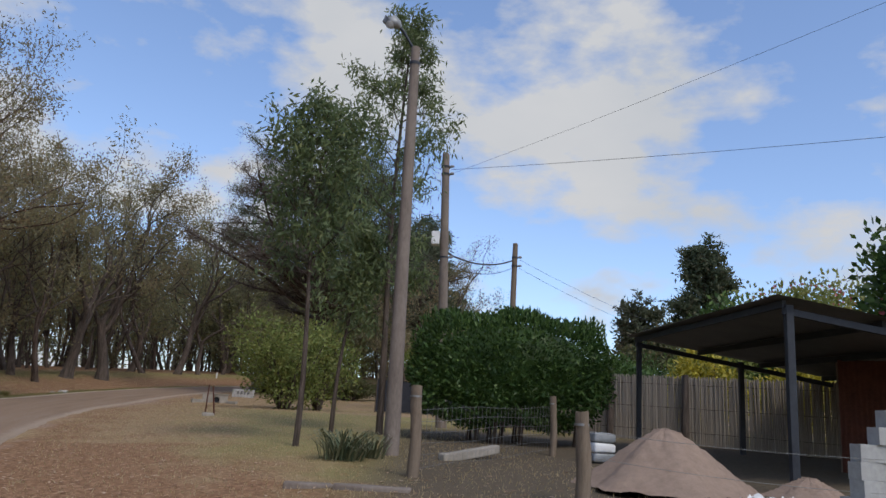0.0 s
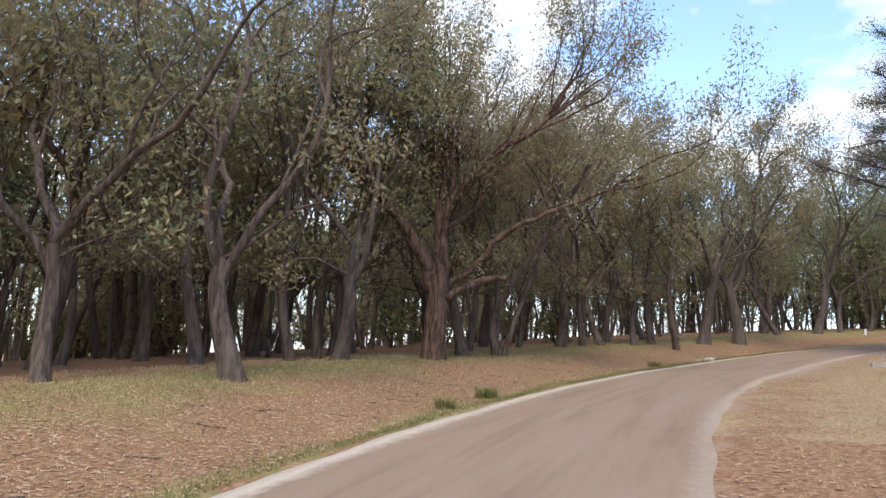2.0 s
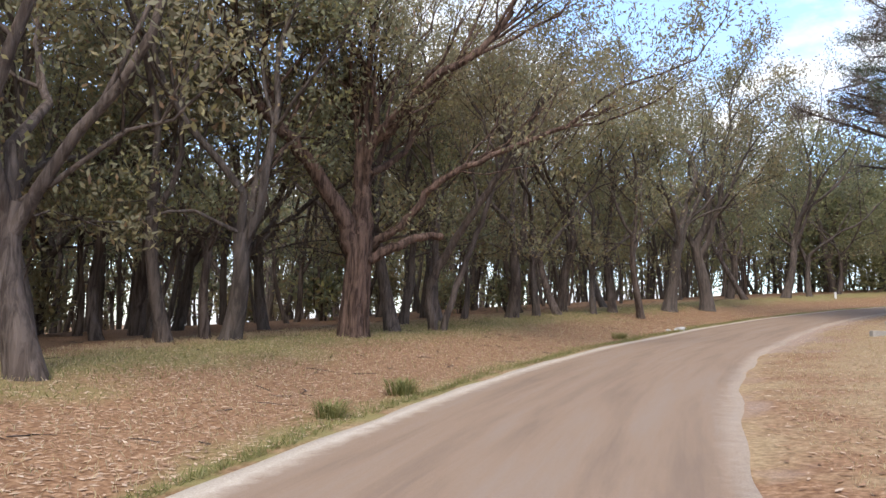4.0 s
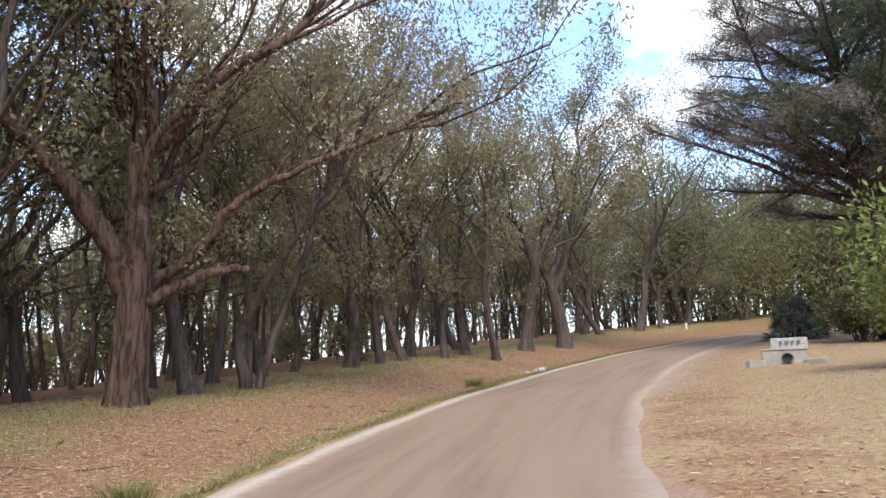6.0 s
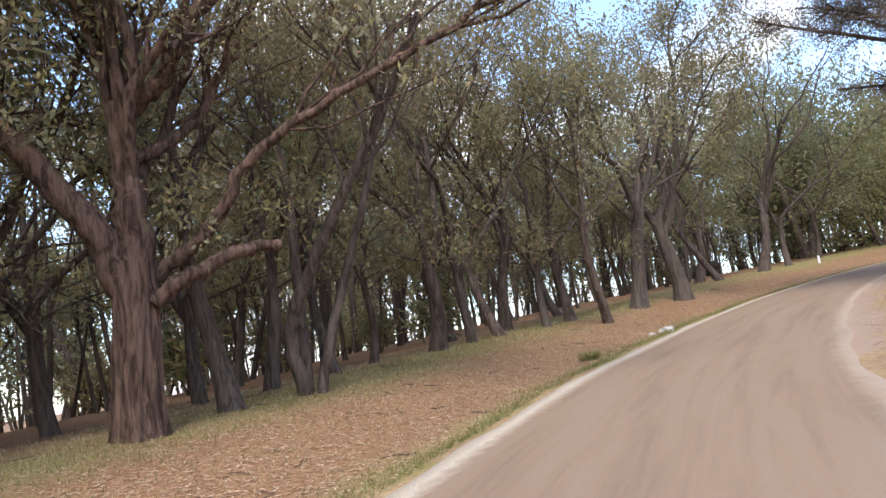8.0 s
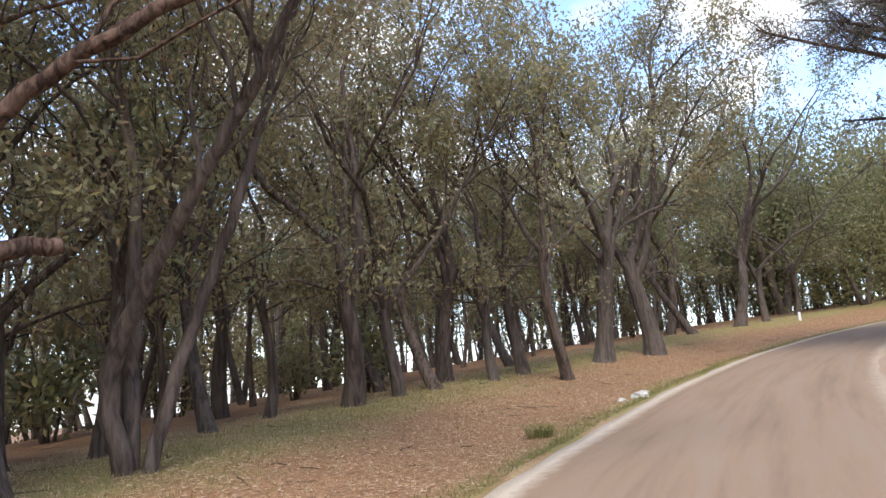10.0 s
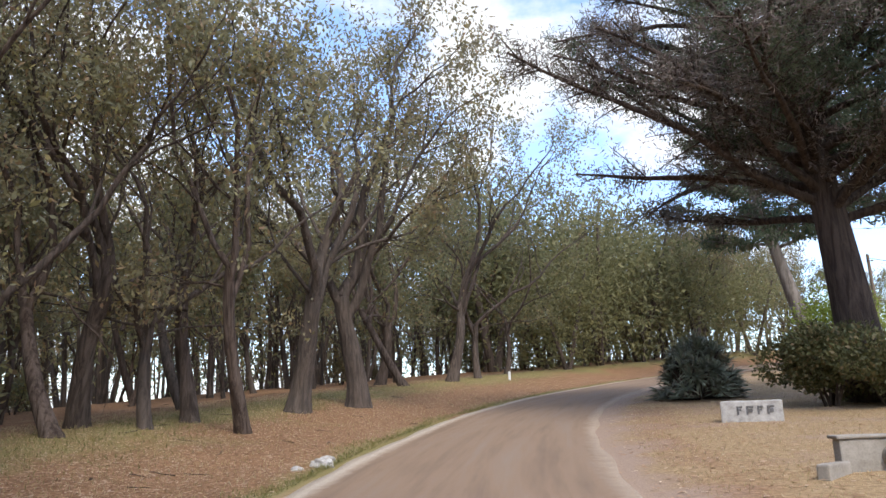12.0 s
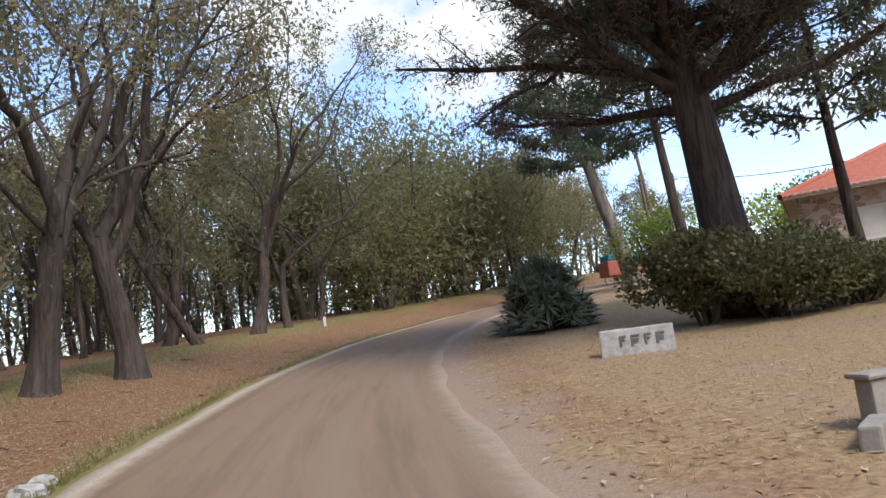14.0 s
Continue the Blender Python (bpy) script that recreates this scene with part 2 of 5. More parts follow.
M_POLE = plain("stained_concrete", (0.12, 0.095, 0.08), (0.24, 0.2, 0.17), 3.0, 0.9, stretch=(1, 1, 0.3))
M_WHITE = plain("flaking_whitewash", (0.2, 0.185, 0.17), (0.58, 0.56, 0.52), 7.0, 0.85)
M_BLOCK = plain("cinder_block", (0.27, 0.27, 0.27), (0.42, 0.42, 0.41), 14.0, 0.95)
M_LETTER = plain("worn_dark_paint", (0.07, 0.07, 0.075), (0.2, 0.19, 0.18), 12.0, 0.85)
M_WOOD = plain("weathered_wood", (0.1, 0.075, 0.055), (0.23, 0.18, 0.135), 10.0, 0.9, stretch=(1, 1, 0.12))
M_STEEL = plain("dark_painted_steel", (0.025, 0.028, 0.035), (0.05, 0.055, 0.065), 3.0, 0.5, 0.3, 0.1)
M_SHEET = plain("corrugated_zinc", (0.16, 0.16, 0.16), (0.26, 0.255, 0.25), 2.0, 0.5, 0.6, 0.1)
M_RUST = plain("rusty_sheet", (0.055, 0.02, 0.014), (0.13, 0.048, 0.03), 3.0, 0.85)
M_REED = plain("cane_fence", (0.2, 0.165, 0.13), (0.36, 0.31, 0.25), 30.0, 0.9, stretch=(1, 1, 0.05))
M_SAND = plain("builders_sand", (0.2, 0.145, 0.11), (0.3, 0.22, 0.17), 9.0, 0.97, bump=0.6)
M_BRICK = plain("red_brick", (0.3, 0.09, 0.06), (0.45, 0.16, 0.1), 20.0, 0.9)
M_TILE = plain("red_roof_tile", (0.33, 0.09, 0.06), (0.55, 0.19, 0.12), 8.0, 0.8)
M_STONE = plain("pink_stone", (0.32, 0.2, 0.15), (0.55, 0.4, 0.32), 6.0, 0.9)
M_MORTAR = plain("pale_mortar", (0.4, 0.34, 0.28), (0.5, 0.44, 0.37), 12.0, 0.95)
M_PLASTER = plain("pale_plaster", (0.55, 0.5, 0.43), (0.7, 0.65, 0.57), 3.0, 0.9)
M_DARK = plain("dark_net_tyre_and_pipe_shade", (0.015, 0.016, 0.02), (0.035, 0.037, 0.045), 9.0, 0.9)
M_WIRE = plain("wire", (0.05, 0.05, 0.05), (0.09, 0.09, 0.09), 9.0, 0.6, 0.6)
M_GALV = plain("galvanised_wire", (0.2, 0.2, 0.19), (0.3, 0.3, 0.29), 9.0, 0.5, 0.7)
M_LAMP = plain("grey_lamp_housing", (0.2, 0.21, 0.22), (0.32, 0.33, 0.34), 9.0, 0.5, 0.3)
M_PLASTIC = plain("white_plastic", (0.6, 0.6, 0.6), (0.75, 0.75, 0.75), 5.0, 0.5)
M_GLASS = plain("lamp_glass", (0.5, 0.52, 0.55), (0.6, 0.62, 0.65), 5.0, 0.15)
M_TEAL = plain("teal_paint", (0.03, 0.2, 0.2), (0.05, 0.3, 0.28), 5.0, 0.5)
M_REDPAINT = plain("faded_red_paint", (0.35, 0.09, 0.06), (0.5, 0.16, 0.11), 5.0, 0.6)


# ---- shared shapes ----
def part(name, bm, mat, parent=None, label="", smooth=False):
    me = bpy.data.meshes.new(name)
    bm.to_mesh(me)
    bm.free()
    me.materials.append(mat)
    if smooth:
        me.shade_smooth()
    ob = new(name, me)
    ob.parent = parent
    return tagged(ob, label) if label else ob


def part_np(name, verts, faces, mat, parent=None, label="", smooth=False):
    me = bpy.data.meshes.new(name)
    verts, faces = np.asarray(verts, dtype=np.float32), np.asarray(faces, dtype=np.int32)
    me.vertices.add(len(verts))
    me.vertices.foreach_set("co", verts.ravel())
    k = faces.shape[1]
    me.loops.add(faces.size)
    me.loops.foreach_set("vertex_index", faces.ravel())
    me.polygons.add(len(faces))
    me.polygons.foreach_set("loop_start", np.arange(0, faces.size, k, dtype=np.int32))
    me.update(calc_edges=True)
    me.validate()
    me.materials.append(mat)
    if smooth:
        me.shade_smooth()
    ob = new(name, me)
    ob.parent = parent
    return tagged(ob, label) if label else ob


def thing(name, m, label, category, group="", kind=""):
    ob = new(name)
    ob.empty_display_size = 0.2
    ob.matrix_world = m
    return tagged(ob, label, category, group, kind)


def box(bm, x0, x1, y0, y1, z0, z1, bevel=0.0, m=None):
    r = bmesh.ops.create_cube(bm, size=1)
    bmesh.ops.transform(bm, verts=r["verts"], matrix=Matrix.Translation(((x0 + x1) / 2, (y0 + y1) / 2, (z0 + z1) / 2)) @ Matrix.Diagonal((x1 - x0, y1 - y0, z1 - z0, 1)))
    if bevel:
        edges = {e for v in r["verts"] for e in v.link_edges}
        r = bmesh.ops.bevel(bm, geom=list(edges), offset=bevel, segments=2, affect="EDGES", profile=0.6)
    if m is not None:
        verts = {v for v in r["verts"]}
        bmesh.ops.transform(bm, verts=list(verts), matrix=m)
    return bm


def rough_box(x0, x1, y0, y1, z0, z1, amount, seed, bevel=0.03):
    """A worn block: bevelled, cut finer and pushed about."""
    bm = bmesh.new()
    box(bm, x0, x1, y0, y1, z0, z1, bevel)
    bmesh.ops.subdivide_edges(bm, edges=bm.edges[:], cuts=3, use_grid_fill=True)
    for v in bm.verts:
        v.co += noise.noise_vector(v.co * 4 + Vector((seed, 0, 0))) * amount
    return bm


def tube(pts, radii, sides=8):
    """Rings along a line: vertices and quads."""
    pts, radii = np.asarray(pts, float), np.asarray(radii, float)
    n = len(pts)
    tan = np.gradient(pts, axis=0)
    tan /= np.linalg.norm(tan, axis=1)[:, None] + 1e-9
    ref = np.array([1.0, 0.13, 0.0]) if abs(tan[0][0]) < 0.8 else np.array([0.0, 0.13, 1.0])
    u = np.cross(tan, ref)
    u /= np.linalg.norm(u, axis=1)[:, None] + 1e-9
    w = np.cross(tan, u)
    a = np.linspace(0, 2 * np.pi, sides, endpoint=False)
    ring = pts[:, None, :] + radii[:, None, None] * (np.cos(a)[None, :, None] * u[:, None, :] + np.sin(a)[None, :, None] * w[:, None, :])
    i, j = np.meshgrid(np.arange(n - 1), np.arange(sides), indexing="ij")
    k = (j + 1) % sides
    f = np.stack([i * sides + j, i * sides + k, (i + 1) * sides + k, (i + 1) * sides + j], -1).reshape(-1, 4)
    return ring.reshape(-1, 3), f


def joined(pieces):
    vs, fs, at = [], [], 0
    for v, f in pieces:
        vs.append(v)
        fs.append(f + at)
        at += len(v)
    return np.concatenate(vs), np.concatenate(fs)


def leaf_quads(rng, centres, along, length, width, spread=0.6, slim=False):
    """A pointed leaf at each centre, hanging along the given way, with some scatter; slim ones have three corners."""
    n = len(centres)
    d = along + rng.normal(0, spread, (n, 3))
    d /= np.linalg.norm(d, axis=1)[:, None] + 1e-9
    side = np.cross(d, rng.normal(0, 1, (n, 3)))
    side /= np.linalg.norm(side, axis=1)[:, None] + 1e-9
    ln, wd = length * rng.uniform(0.65, 1.3, (n, 1)), width * rng.uniform(0.7, 1.25, (n, 1))
    if slim:
        v = np.stack([centres - side * wd / 2, centres + side * wd / 2, centres + d * ln], 1)
        return v.reshape(-1, 3), np.arange(3 * n).reshape(-1, 3)
    v = np.stack([centres, centres + d * ln * 0.45 + side * wd / 2, centres + d * ln, centres + d * ln * 0.45 - side * wd / 2], 1)
    return v.reshape(-1, 3), np.arange(4 * n).reshape(-1, 4)


def unit(v):
    return v / (np.linalg.norm(v) + 1e-9)


def grow(rng, start, way, length, radius, level, last, tubes, tips, up=0.25, wobble=0.18, kids=(4, 6), open_angle=0.7, shrink=0.6):
    """One branch and all that grows from it."""
    steps = 6 if level == 0 else 4 if level < last else 2
    pts, d = [np.array(start, float)], unit(np.array(way, float))
    for s in range(steps):
        d = unit(d + rng.normal(0, wobble, 3) + np.array([0, 0, up * 0.3]))
        pts.append(pts[-1] + d * length / steps)
    pts = np.array(pts)
    taper = np.linspace(1, 0.5 if level < last else 0.3, steps + 1)
    tubes.append((pts, radius * taper, (9, 7, 5, 3, 3)[min(level, 4)]))
    if level == last:
        tips.append(pts)
        return
    count = rng.integers(kids[0], kids[1] + 1)
    for c in range(count):
        f = 1.0 if c == 0 else rng.uniform(0.35, 1.0)
        i = min(int(f * steps), steps - 1)
        p = pts[i] + (pts[i + 1] - pts[i]) * (f * steps - i)
        axis = unit(pts[i + 1] - pts[i])
        out = unit(np.cross(axis, rng.normal(0, 1, 3)))
        ang = open_angle * rng.uniform(0.5, 1.25) * (0.45 if c == 0 else 1)
        nd = unit(axis * math.cos(ang) + out * math.sin(ang) + np.array([0, 0, up * 0.5]))
        grow(rng, p, nd, length * shrink * rng.uniform(0.75, 1.2), radius * taper[i] * (0.72 if c == 0 else rng.uniform(0.4, 0.62)), level + 1, last, tubes, tips, up, wobble, kids, open_angle, shrink)


def crown_points(rng, tips, per, spread):
    """Places for leaves round the outer twigs."""
    out = []
    for pts in tips:
        k = rng.integers(int(per * 0.6), int(per * 1.4) + 1)
        f = rng.uniform(0.15, 1.0, k) * (len(pts) - 1)
        i = np.minimum(f.astype(int), len(pts) - 2)
        out.append(pts[i] + (pts[i + 1] - pts[i]) * (f - i)[:, None] + rng.normal(0, spread, (k, 3)))
    return np.concatenate(out)


def tree_thing(name, m, tubes, leaves, bark_mat, leaf_mat, label, category, group=""):
    ob = thing(name, Matrix(), label, category, group)
    part_np("trunk", *joined([tube(p, r, s) for p, r, s in tubes]), bark_mat, ob, smooth=True)
    part_np("crown", *leaves, leaf_mat, ob)
    ob.matrix_world = m
    return ob


# ---- the lie of the land ----
LEFT_Y = [-200, -30, -10, 0, 7.2, 11, 16.5, 20.3, 27.5, 35, 43, 51, 59.7, 68, 80, 100, 300]
LEFT_X = [95, 10, 0.2, -4.8, -8.45, -10.22, -12.18, -13.36, -15.0, -15.6, -15.5, -14.2, -11, -6.5, 2, 18, 178]
RIGHT_Y = [-200, -30, -10, 0, 11.2, 16, 20.8, 26, 32, 36, 41, 47, 54, 62, 72, 84, 100, 300]
RIGHT_X = [99, 14, 4.5, -0.6, -5.8, -7.7, -9.2, -10.4, -11.2, -11.6, -11.7, -11.2, -9.6, -6.5, 0, 9, 22, 182]


def smooth_curve(ys, xs):
    """A road edge: its corners rounded off."""
    fine = np.arange(-200, 300, 0.5)
    v = np.interp(fine, ys, xs)
    k = np.hanning(17)
    return fine, np.convolve(np.pad(v, 8, mode="edge"), k / k.sum(), mode="valid")


LEFT, RIGHT = smooth_curve(LEFT_Y, LEFT_X), smooth_curve(RIGHT_Y, RIGHT_X)


def left_x(y):
    return np.interp(y, *LEFT)


def right_x(y):
    return np.interp(y, *RIGHT)


def step01(v):
    v = np.clip(v, 0, 1)
    return v * v * (3 - 2 * v)


def height(x, y):
    """Height of the ground: a long rise, a bank beside the road, a fall behind the wood."""
    x, y = np.asarray(x, float), np.asarray(y, float)
    yy = np.clip(y, -60, 95)
    z = 0.013 * np.clip(x, -80, 80) + 0.064 * yy + np.maximum(0, yy - 30) * 0.015
    dl = (left_x(y) - x) * 0.87
    z = z + 0.6 * step01((dl - 0.4) / 5.5) - np.clip((dl - 16) * 0.09, 0, 6)
    dr = (x - right_x(y)) * 0.87
    plot = step01((dr - 1) / 3) * step01((y - 3) / 5) * (1 - step01((y - 25) / 8))
    return z + 0.03 * step01(dr / 0.8) + 0.168 * plot


def gz(x, y):
    return float(height(x, y))


def spot(x, y, turn=0.0, size=1.0, sink=0.0):
    return pose(x, y, gz(x, y) - sink, 0, 0, turn) @ Matrix.Scale(size, 4)


# ---- ground and road ----
def build_ground():
    def axis(lo, hi, fine, a, b):
        mid = np.arange(a, b, fine)
        far = np.geomspace(1, 60, 26)
        return np.unique(np.concatenate([a - (far - 1) / 59 * (a - lo) - 0.01, mid, b + (far - 1) / 59 * (hi - b)]))
    xs, ys = axis(-1500, 1500, 0.4, -50, 30), axis(-1500, 1500, 0.4, -12, 85)
    gx, gy = np.meshgrid(xs, ys, indexing="xy")
    rx = left_x(gy), right_x(gy)
    z = height(gx, gy)
    rough = np.random.default_rng(5).normal(0, 0.006, z.shape)
    inside = (gx > rx[0] - 0.15) & (gx < rx[1] + 0.15)
    z = z + np.where(inside, -0.03, rough)
    v = np.stack([gx, gy, z], -1).reshape(-1, 3)
    w = len(xs)
    i, j = np.meshgrid(np.arange(len(ys) - 1), np.arange(w - 1), indexing="ij")
    f = np.stack([i * w + j, i * w + j + 1, (i + 1) * w + j + 1, (i + 1) * w + j], -1).reshape(-1, 4)
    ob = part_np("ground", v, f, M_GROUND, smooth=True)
    dl, dr = (rx[0] - gx).ravel() * 0.87, (gx - rx[1]).ravel() * 0.87
    litter = np.where(dl > 0, 0.5 + 0.45 * np.exp(-((dl - 2.6) / 2.0) ** 2) + 0.3 * step01((dl - 7) / 6) + 0.22 * (gy.ravel() < 15), 0.22 + 0.3 * np.exp(-((dr - 0.8) / 1.2) ** 2) + 0.28 * (gy.ravel() < 14))
    green = np.where(dl > 0, 0.26 + 0.45 * np.exp(-(dl / 0.6) ** 2) + 0.42 * np.exp(-((dl - 4.8) / 1.8) ** 2), 0.14 + 0.3 * step01((dr - 2) / 4) + 0.3 * (gy.ravel() < 26) * step01((dr - 1) / 2))
    bare = np.where(dl > 0, 0.05, 0.4 + 0.35 * np.exp(-(dr / 0.45) ** 2) - 0.32 * (gy.ravel() < 26))
    yard = (gx.ravel() > -0.5) & (gy.ravel() > 8) & (gy.ravel() < 22)
    bare = np.where(yard, 0.0, bare)
    litter = np.where(yard, 0.85, litter)
    px, py = gx.ravel(), gy.ravel()
    # where the yard is painted as dark earth darkened by hedge shade
    shaded_soil = step01((px + 0.8) / 1.2) * step01((py - 6) / 3) * (1 - step01((py - 19) / 3)) * (1 - step01((px - 10) / 2)) * 0.85
    col = np.stack([litter, green, bare, shaded_soil], -1).astype(np.float32)
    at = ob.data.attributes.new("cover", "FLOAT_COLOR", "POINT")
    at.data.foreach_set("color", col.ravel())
    tagged(ob, "dry grass and fallen leaves on rising ground", "ground", kind="structure")
    return ob


def build_road():
    ys = np.arange(-60, 130, 0.4)
    across = np.array([0, 0.012, 0.06, 0.14, 0.25, 0.35, 0.5, 0.65, 0.75, 0.86, 0.94, 0.988, 1.0])
    lx, rx = left_x(ys), right_x(ys)
    x = lx[:, None] + (rx - lx)[:, None] * across
    y = np.repeat(ys[:, None], 13, 1)
    x[:, :2] += (0.05 * np.sin(ys * 2.1) * np.sin(ys * 0.77))[:, None]
    x[:, -2:] += (0.06 * np.sin(ys * 1.7) * np.sin(ys * 0.6))[:, None]
    crown = 0.035 * (1 - (2 * across - 1) ** 2) - 0.012 * np.exp(-((across - 0.3) / 0.06) ** 2) - 0.012 * np.exp(-((across - 0.7) / 0.06) ** 2)
    z = height(x, y) + 0.012 + crown
    z[:, 0] -= 0.15
    z[:, -1] -= 0.15
    v = np.stack([x, y, z], -1).reshape(-1, 3)
    i, j = np.meshgrid(np.arange(len(ys) - 1), np.arange(12), indexing="ij")
    f = np.stack([i * 13 + j, i * 13 + j + 1, (i + 1) * 13 + j + 1, (i + 1) * 13 + j], -1).reshape(-1, 4)
    ob = part_np("road", v, f, M_ROAD, smooth=True)
    uv = ob.data.uv_layers.new(name="along")
    ids = np.zeros(len(ob.data.loops), dtype=np.int32)
    ob.data.loops.foreach_get("vertex_index", ids)
    co = np.stack([np.tile(across, len(ys)), np.repeat(ys, 13)], -1)[ids]
    uv.data.foreach_set("uv", co.astype(np.float32).ravel())
    return tagged(ob, "packed reddish earth road with pale gravel edges", "road", kind="structure")


build_ground()
build_road()


# ---- the eucalyptus wood ----
def gum_tree(seed, tall, girth, lean=0.06, fork=0.25, stems=3, leaves=40, low=3, last=3, leaf=(0.15, 0.05), tufts=40, slim=False, bare=2.6):
    """A eucalyptus: a stem that forks low, crooked rising limbs, small hanging leaves on many twigs and in tufts along the limbs."""
    rng = np.random.default_rng(seed)
    tubes, tips = [], []
    hf = tall * fork
    lx, ly = rng.normal(0, lean, 2)
    n = 10
    f = np.linspace(0, 1, n)
    stem = np.stack([lx * hf * f + 0.14 * np.sin(f * 4 + seed), ly * hf * f + 0.12 * np.sin(f * 3 + 2 * seed), hf * f - 0.25], -1)
    r = girth * (1 - 0.32 * f + 0.5 * np.exp(-f * 10)) * (1 + rng.normal(0, 0.03, n))
    tubes.append((stem, r, 14))
    for s in range(stems):
        a = 2 * np.pi * (s + rng.uniform(-0.3, 0.3)) / stems + seed
        tilt = rng.uniform(0.12, 0.5)
        d = np.array([math.cos(a) * tilt, math.sin(a) * tilt, 1.0])
        grow(rng, stem[-1 - (s % 3)], d, tall * rng.uniform(0.36, 0.46), girth * rng.uniform(0.42, 0.62), 0, last, tubes, tips, up=0.3, wobble=0.23, kids=(3, 4), open_angle=0.76, shrink=0.58)
    for s in range(low):
        a = rng.uniform(0, 6.28)
        p = stem[rng.integers(8, n)]
        grow(rng, p, [math.cos(a), math.sin(a), rng.uniform(0.1, 0.6)], tall * rng.uniform(0.14, 0.24), girth * 0.22, 1, last, tubes, tips, up=0.1, wobble=0.24, kids=(3, 4), open_angle=0.85, shrink=0.62)
    c = [crown_points(rng, tips, leaves, 0.26)]
    limbs = [p for p, w, k in tubes[1:] if len(p) > 4]
    for t in range(tufts):
        p = limbs[rng.integers(len(limbs))]
        at = p[rng.integers(1, len(p))] + rng.normal(0, 0.35, 3)
        c.append(at + rng.normal(0, 0.3, (rng.integers(14, 40), 3)) * np.array([1, 1, 0.8]))
    c = np.concatenate(c)
    c = c[c[:, 2] > bare]
    return tubes, leaf_quads(rng, c, np.array([0, 0, -0.6]), leaf[0], leaf[1], 0.8, slim)


GUM_LABEL = "eucalyptus with dark furrowed bark and thin grey-green leaves"
protos = []
for k, (tall, girth, fork, stems) in enumerate([(12.5, 0.22, 0.24, 3), (13.5, 0.25, 0.28, 3), (12.0, 0.17, 0.3, 3), (13, 0.19, 0.22, 3), (12.5, 0.17, 0.32, 3), (11, 0.14, 0.26, 3)]):
    protos.append(gum_tree(11 + k, tall, girth, 0.07 + 0.04 * (k % 3), fork, stems, (32, 32, 34, 32, 52, 34)[k], 1 + k % 2, 3, (0.165, 0.068), 40))
for k, (tall, girth, fork, stems) in enumerate([(13, 0.19, 0.26, 3), (12.5, 0.15, 0.32, 3), (11.5, 0.13, 0.24, 4)]):
    protos.append(gum_tree(31 + k, tall, girth, 0.1, fork, stems, 58, 1, 2, (0.26, 0.12), 36, True))
for k, (tall, girth, fork, stems) in enumerate([(11, 0.1, 0.36, 2), (10, 0.09, 0.24, 3)]):
    protos.append(gum_tree(41 + k, tall, girth, 0.13, fork, stems, 44, 1, 2, (0.26, 0.12), 36, True))
protos.append(gum_tree(51, 13, 0.32, 0.04, 0.26, 3, 64, 1, 3, (0.165, 0.068), 44))
protos.append(gum_tree(52, 12.5, 0.25, 0.1, 0.22, 3, 40, 2, 3, (0.165, 0.068), 44))
# trunks of the first rows, from the near end of the wood to the far end: x, y, size
ROW_A = [(-15.9, 12.3, 0.95), (-16.4, 9.2, 0.9), (-20.6, 14.3, 0.9), (-20.6, 17.2, 0.95), (-19.6, 18.2, 0.95), (-21.0, 18.7, 0.9), (-24.7, 23.2, 1.0), (-26.9, 15.3, 1.0),
         (-19.8, 23.7, 0.8), (-23.0, 25.6, 0.9), (-21.8, 26.6, 0.8), (-22.6, 29.4, 0.9), (-21.6, 32.4, 1.0), (-23.3, 31.4, 0.9), (-21.7, 34.1, 0.9)]
ROW_B = [(-21.3, 35.6, 0.95), (-22.3, 37.3, 0.9), (-20.8, 37.5, 0.8), (-20.8, 39.0, 0.9), (-19.06, 38.1, 0.9), (-19.5, 42.6, 1.0), (-18.8, 45.05, 1.05), (-21.0, 55.3, 1.0),
         (-19.4, 53.4, 1.0), (-18.0, 56.4, 1.0), (-17.3, 58.8, 0.95), (-26.1, 32.7, 1.0), (-24.0, 36.5, 0.9), (-23.0, 43.0, 0.95), (-16.5, 62.0, 1.0)]
rng = np.random.default_rng(77)
# behind the first rows at the near end
ROW_C = [(-23.6, 17.4, 1.1), (-22.9, 20.6, 1.0), (-25.6, 19.4, 1.05), (-24.0, 12.2, 1.0), (-27.6, 21.8, 1.05), (-21.6, 11.0, 1.0), (-18.6, 5.6, 1.05), (-22.2, 6.6, 1.0), (-26.2, 9.0, 1.05), (-29.0, 14.0, 1.1), (-30.0, 18.5, 1.05), (-24.8, 15.0, 0.95)]
places = [(x, y, s) for x, y, s in ROW_A + ROW_B + ROW_C]
tries = 0
while len(places) < 235 and tries < 20000:
    tries += 1
    y = rng.uniform(-4, 108)
    d = 4.5 + 28 * rng.uniform(0, 1) ** 1.1
    if (y < 60 and d < 8.5) or (len(places) >= 170 and d < 7):
        continue
    x = float(left_x(y)) - d / 0.87
    gap = 1.6 if len(places) < 170 else 1.0
    if math.hypot(x + 18.9, y - 21.5) < 4.5:
        continue
    if all((x - a) ** 2 + (y - b) ** 2 > gap * gap for a, b, _ in places):
        places.append((x, y, rng.uniform(0.8, 1.1) * (0.8 if y > 60 and d < 9 else 0.95)))
made = []
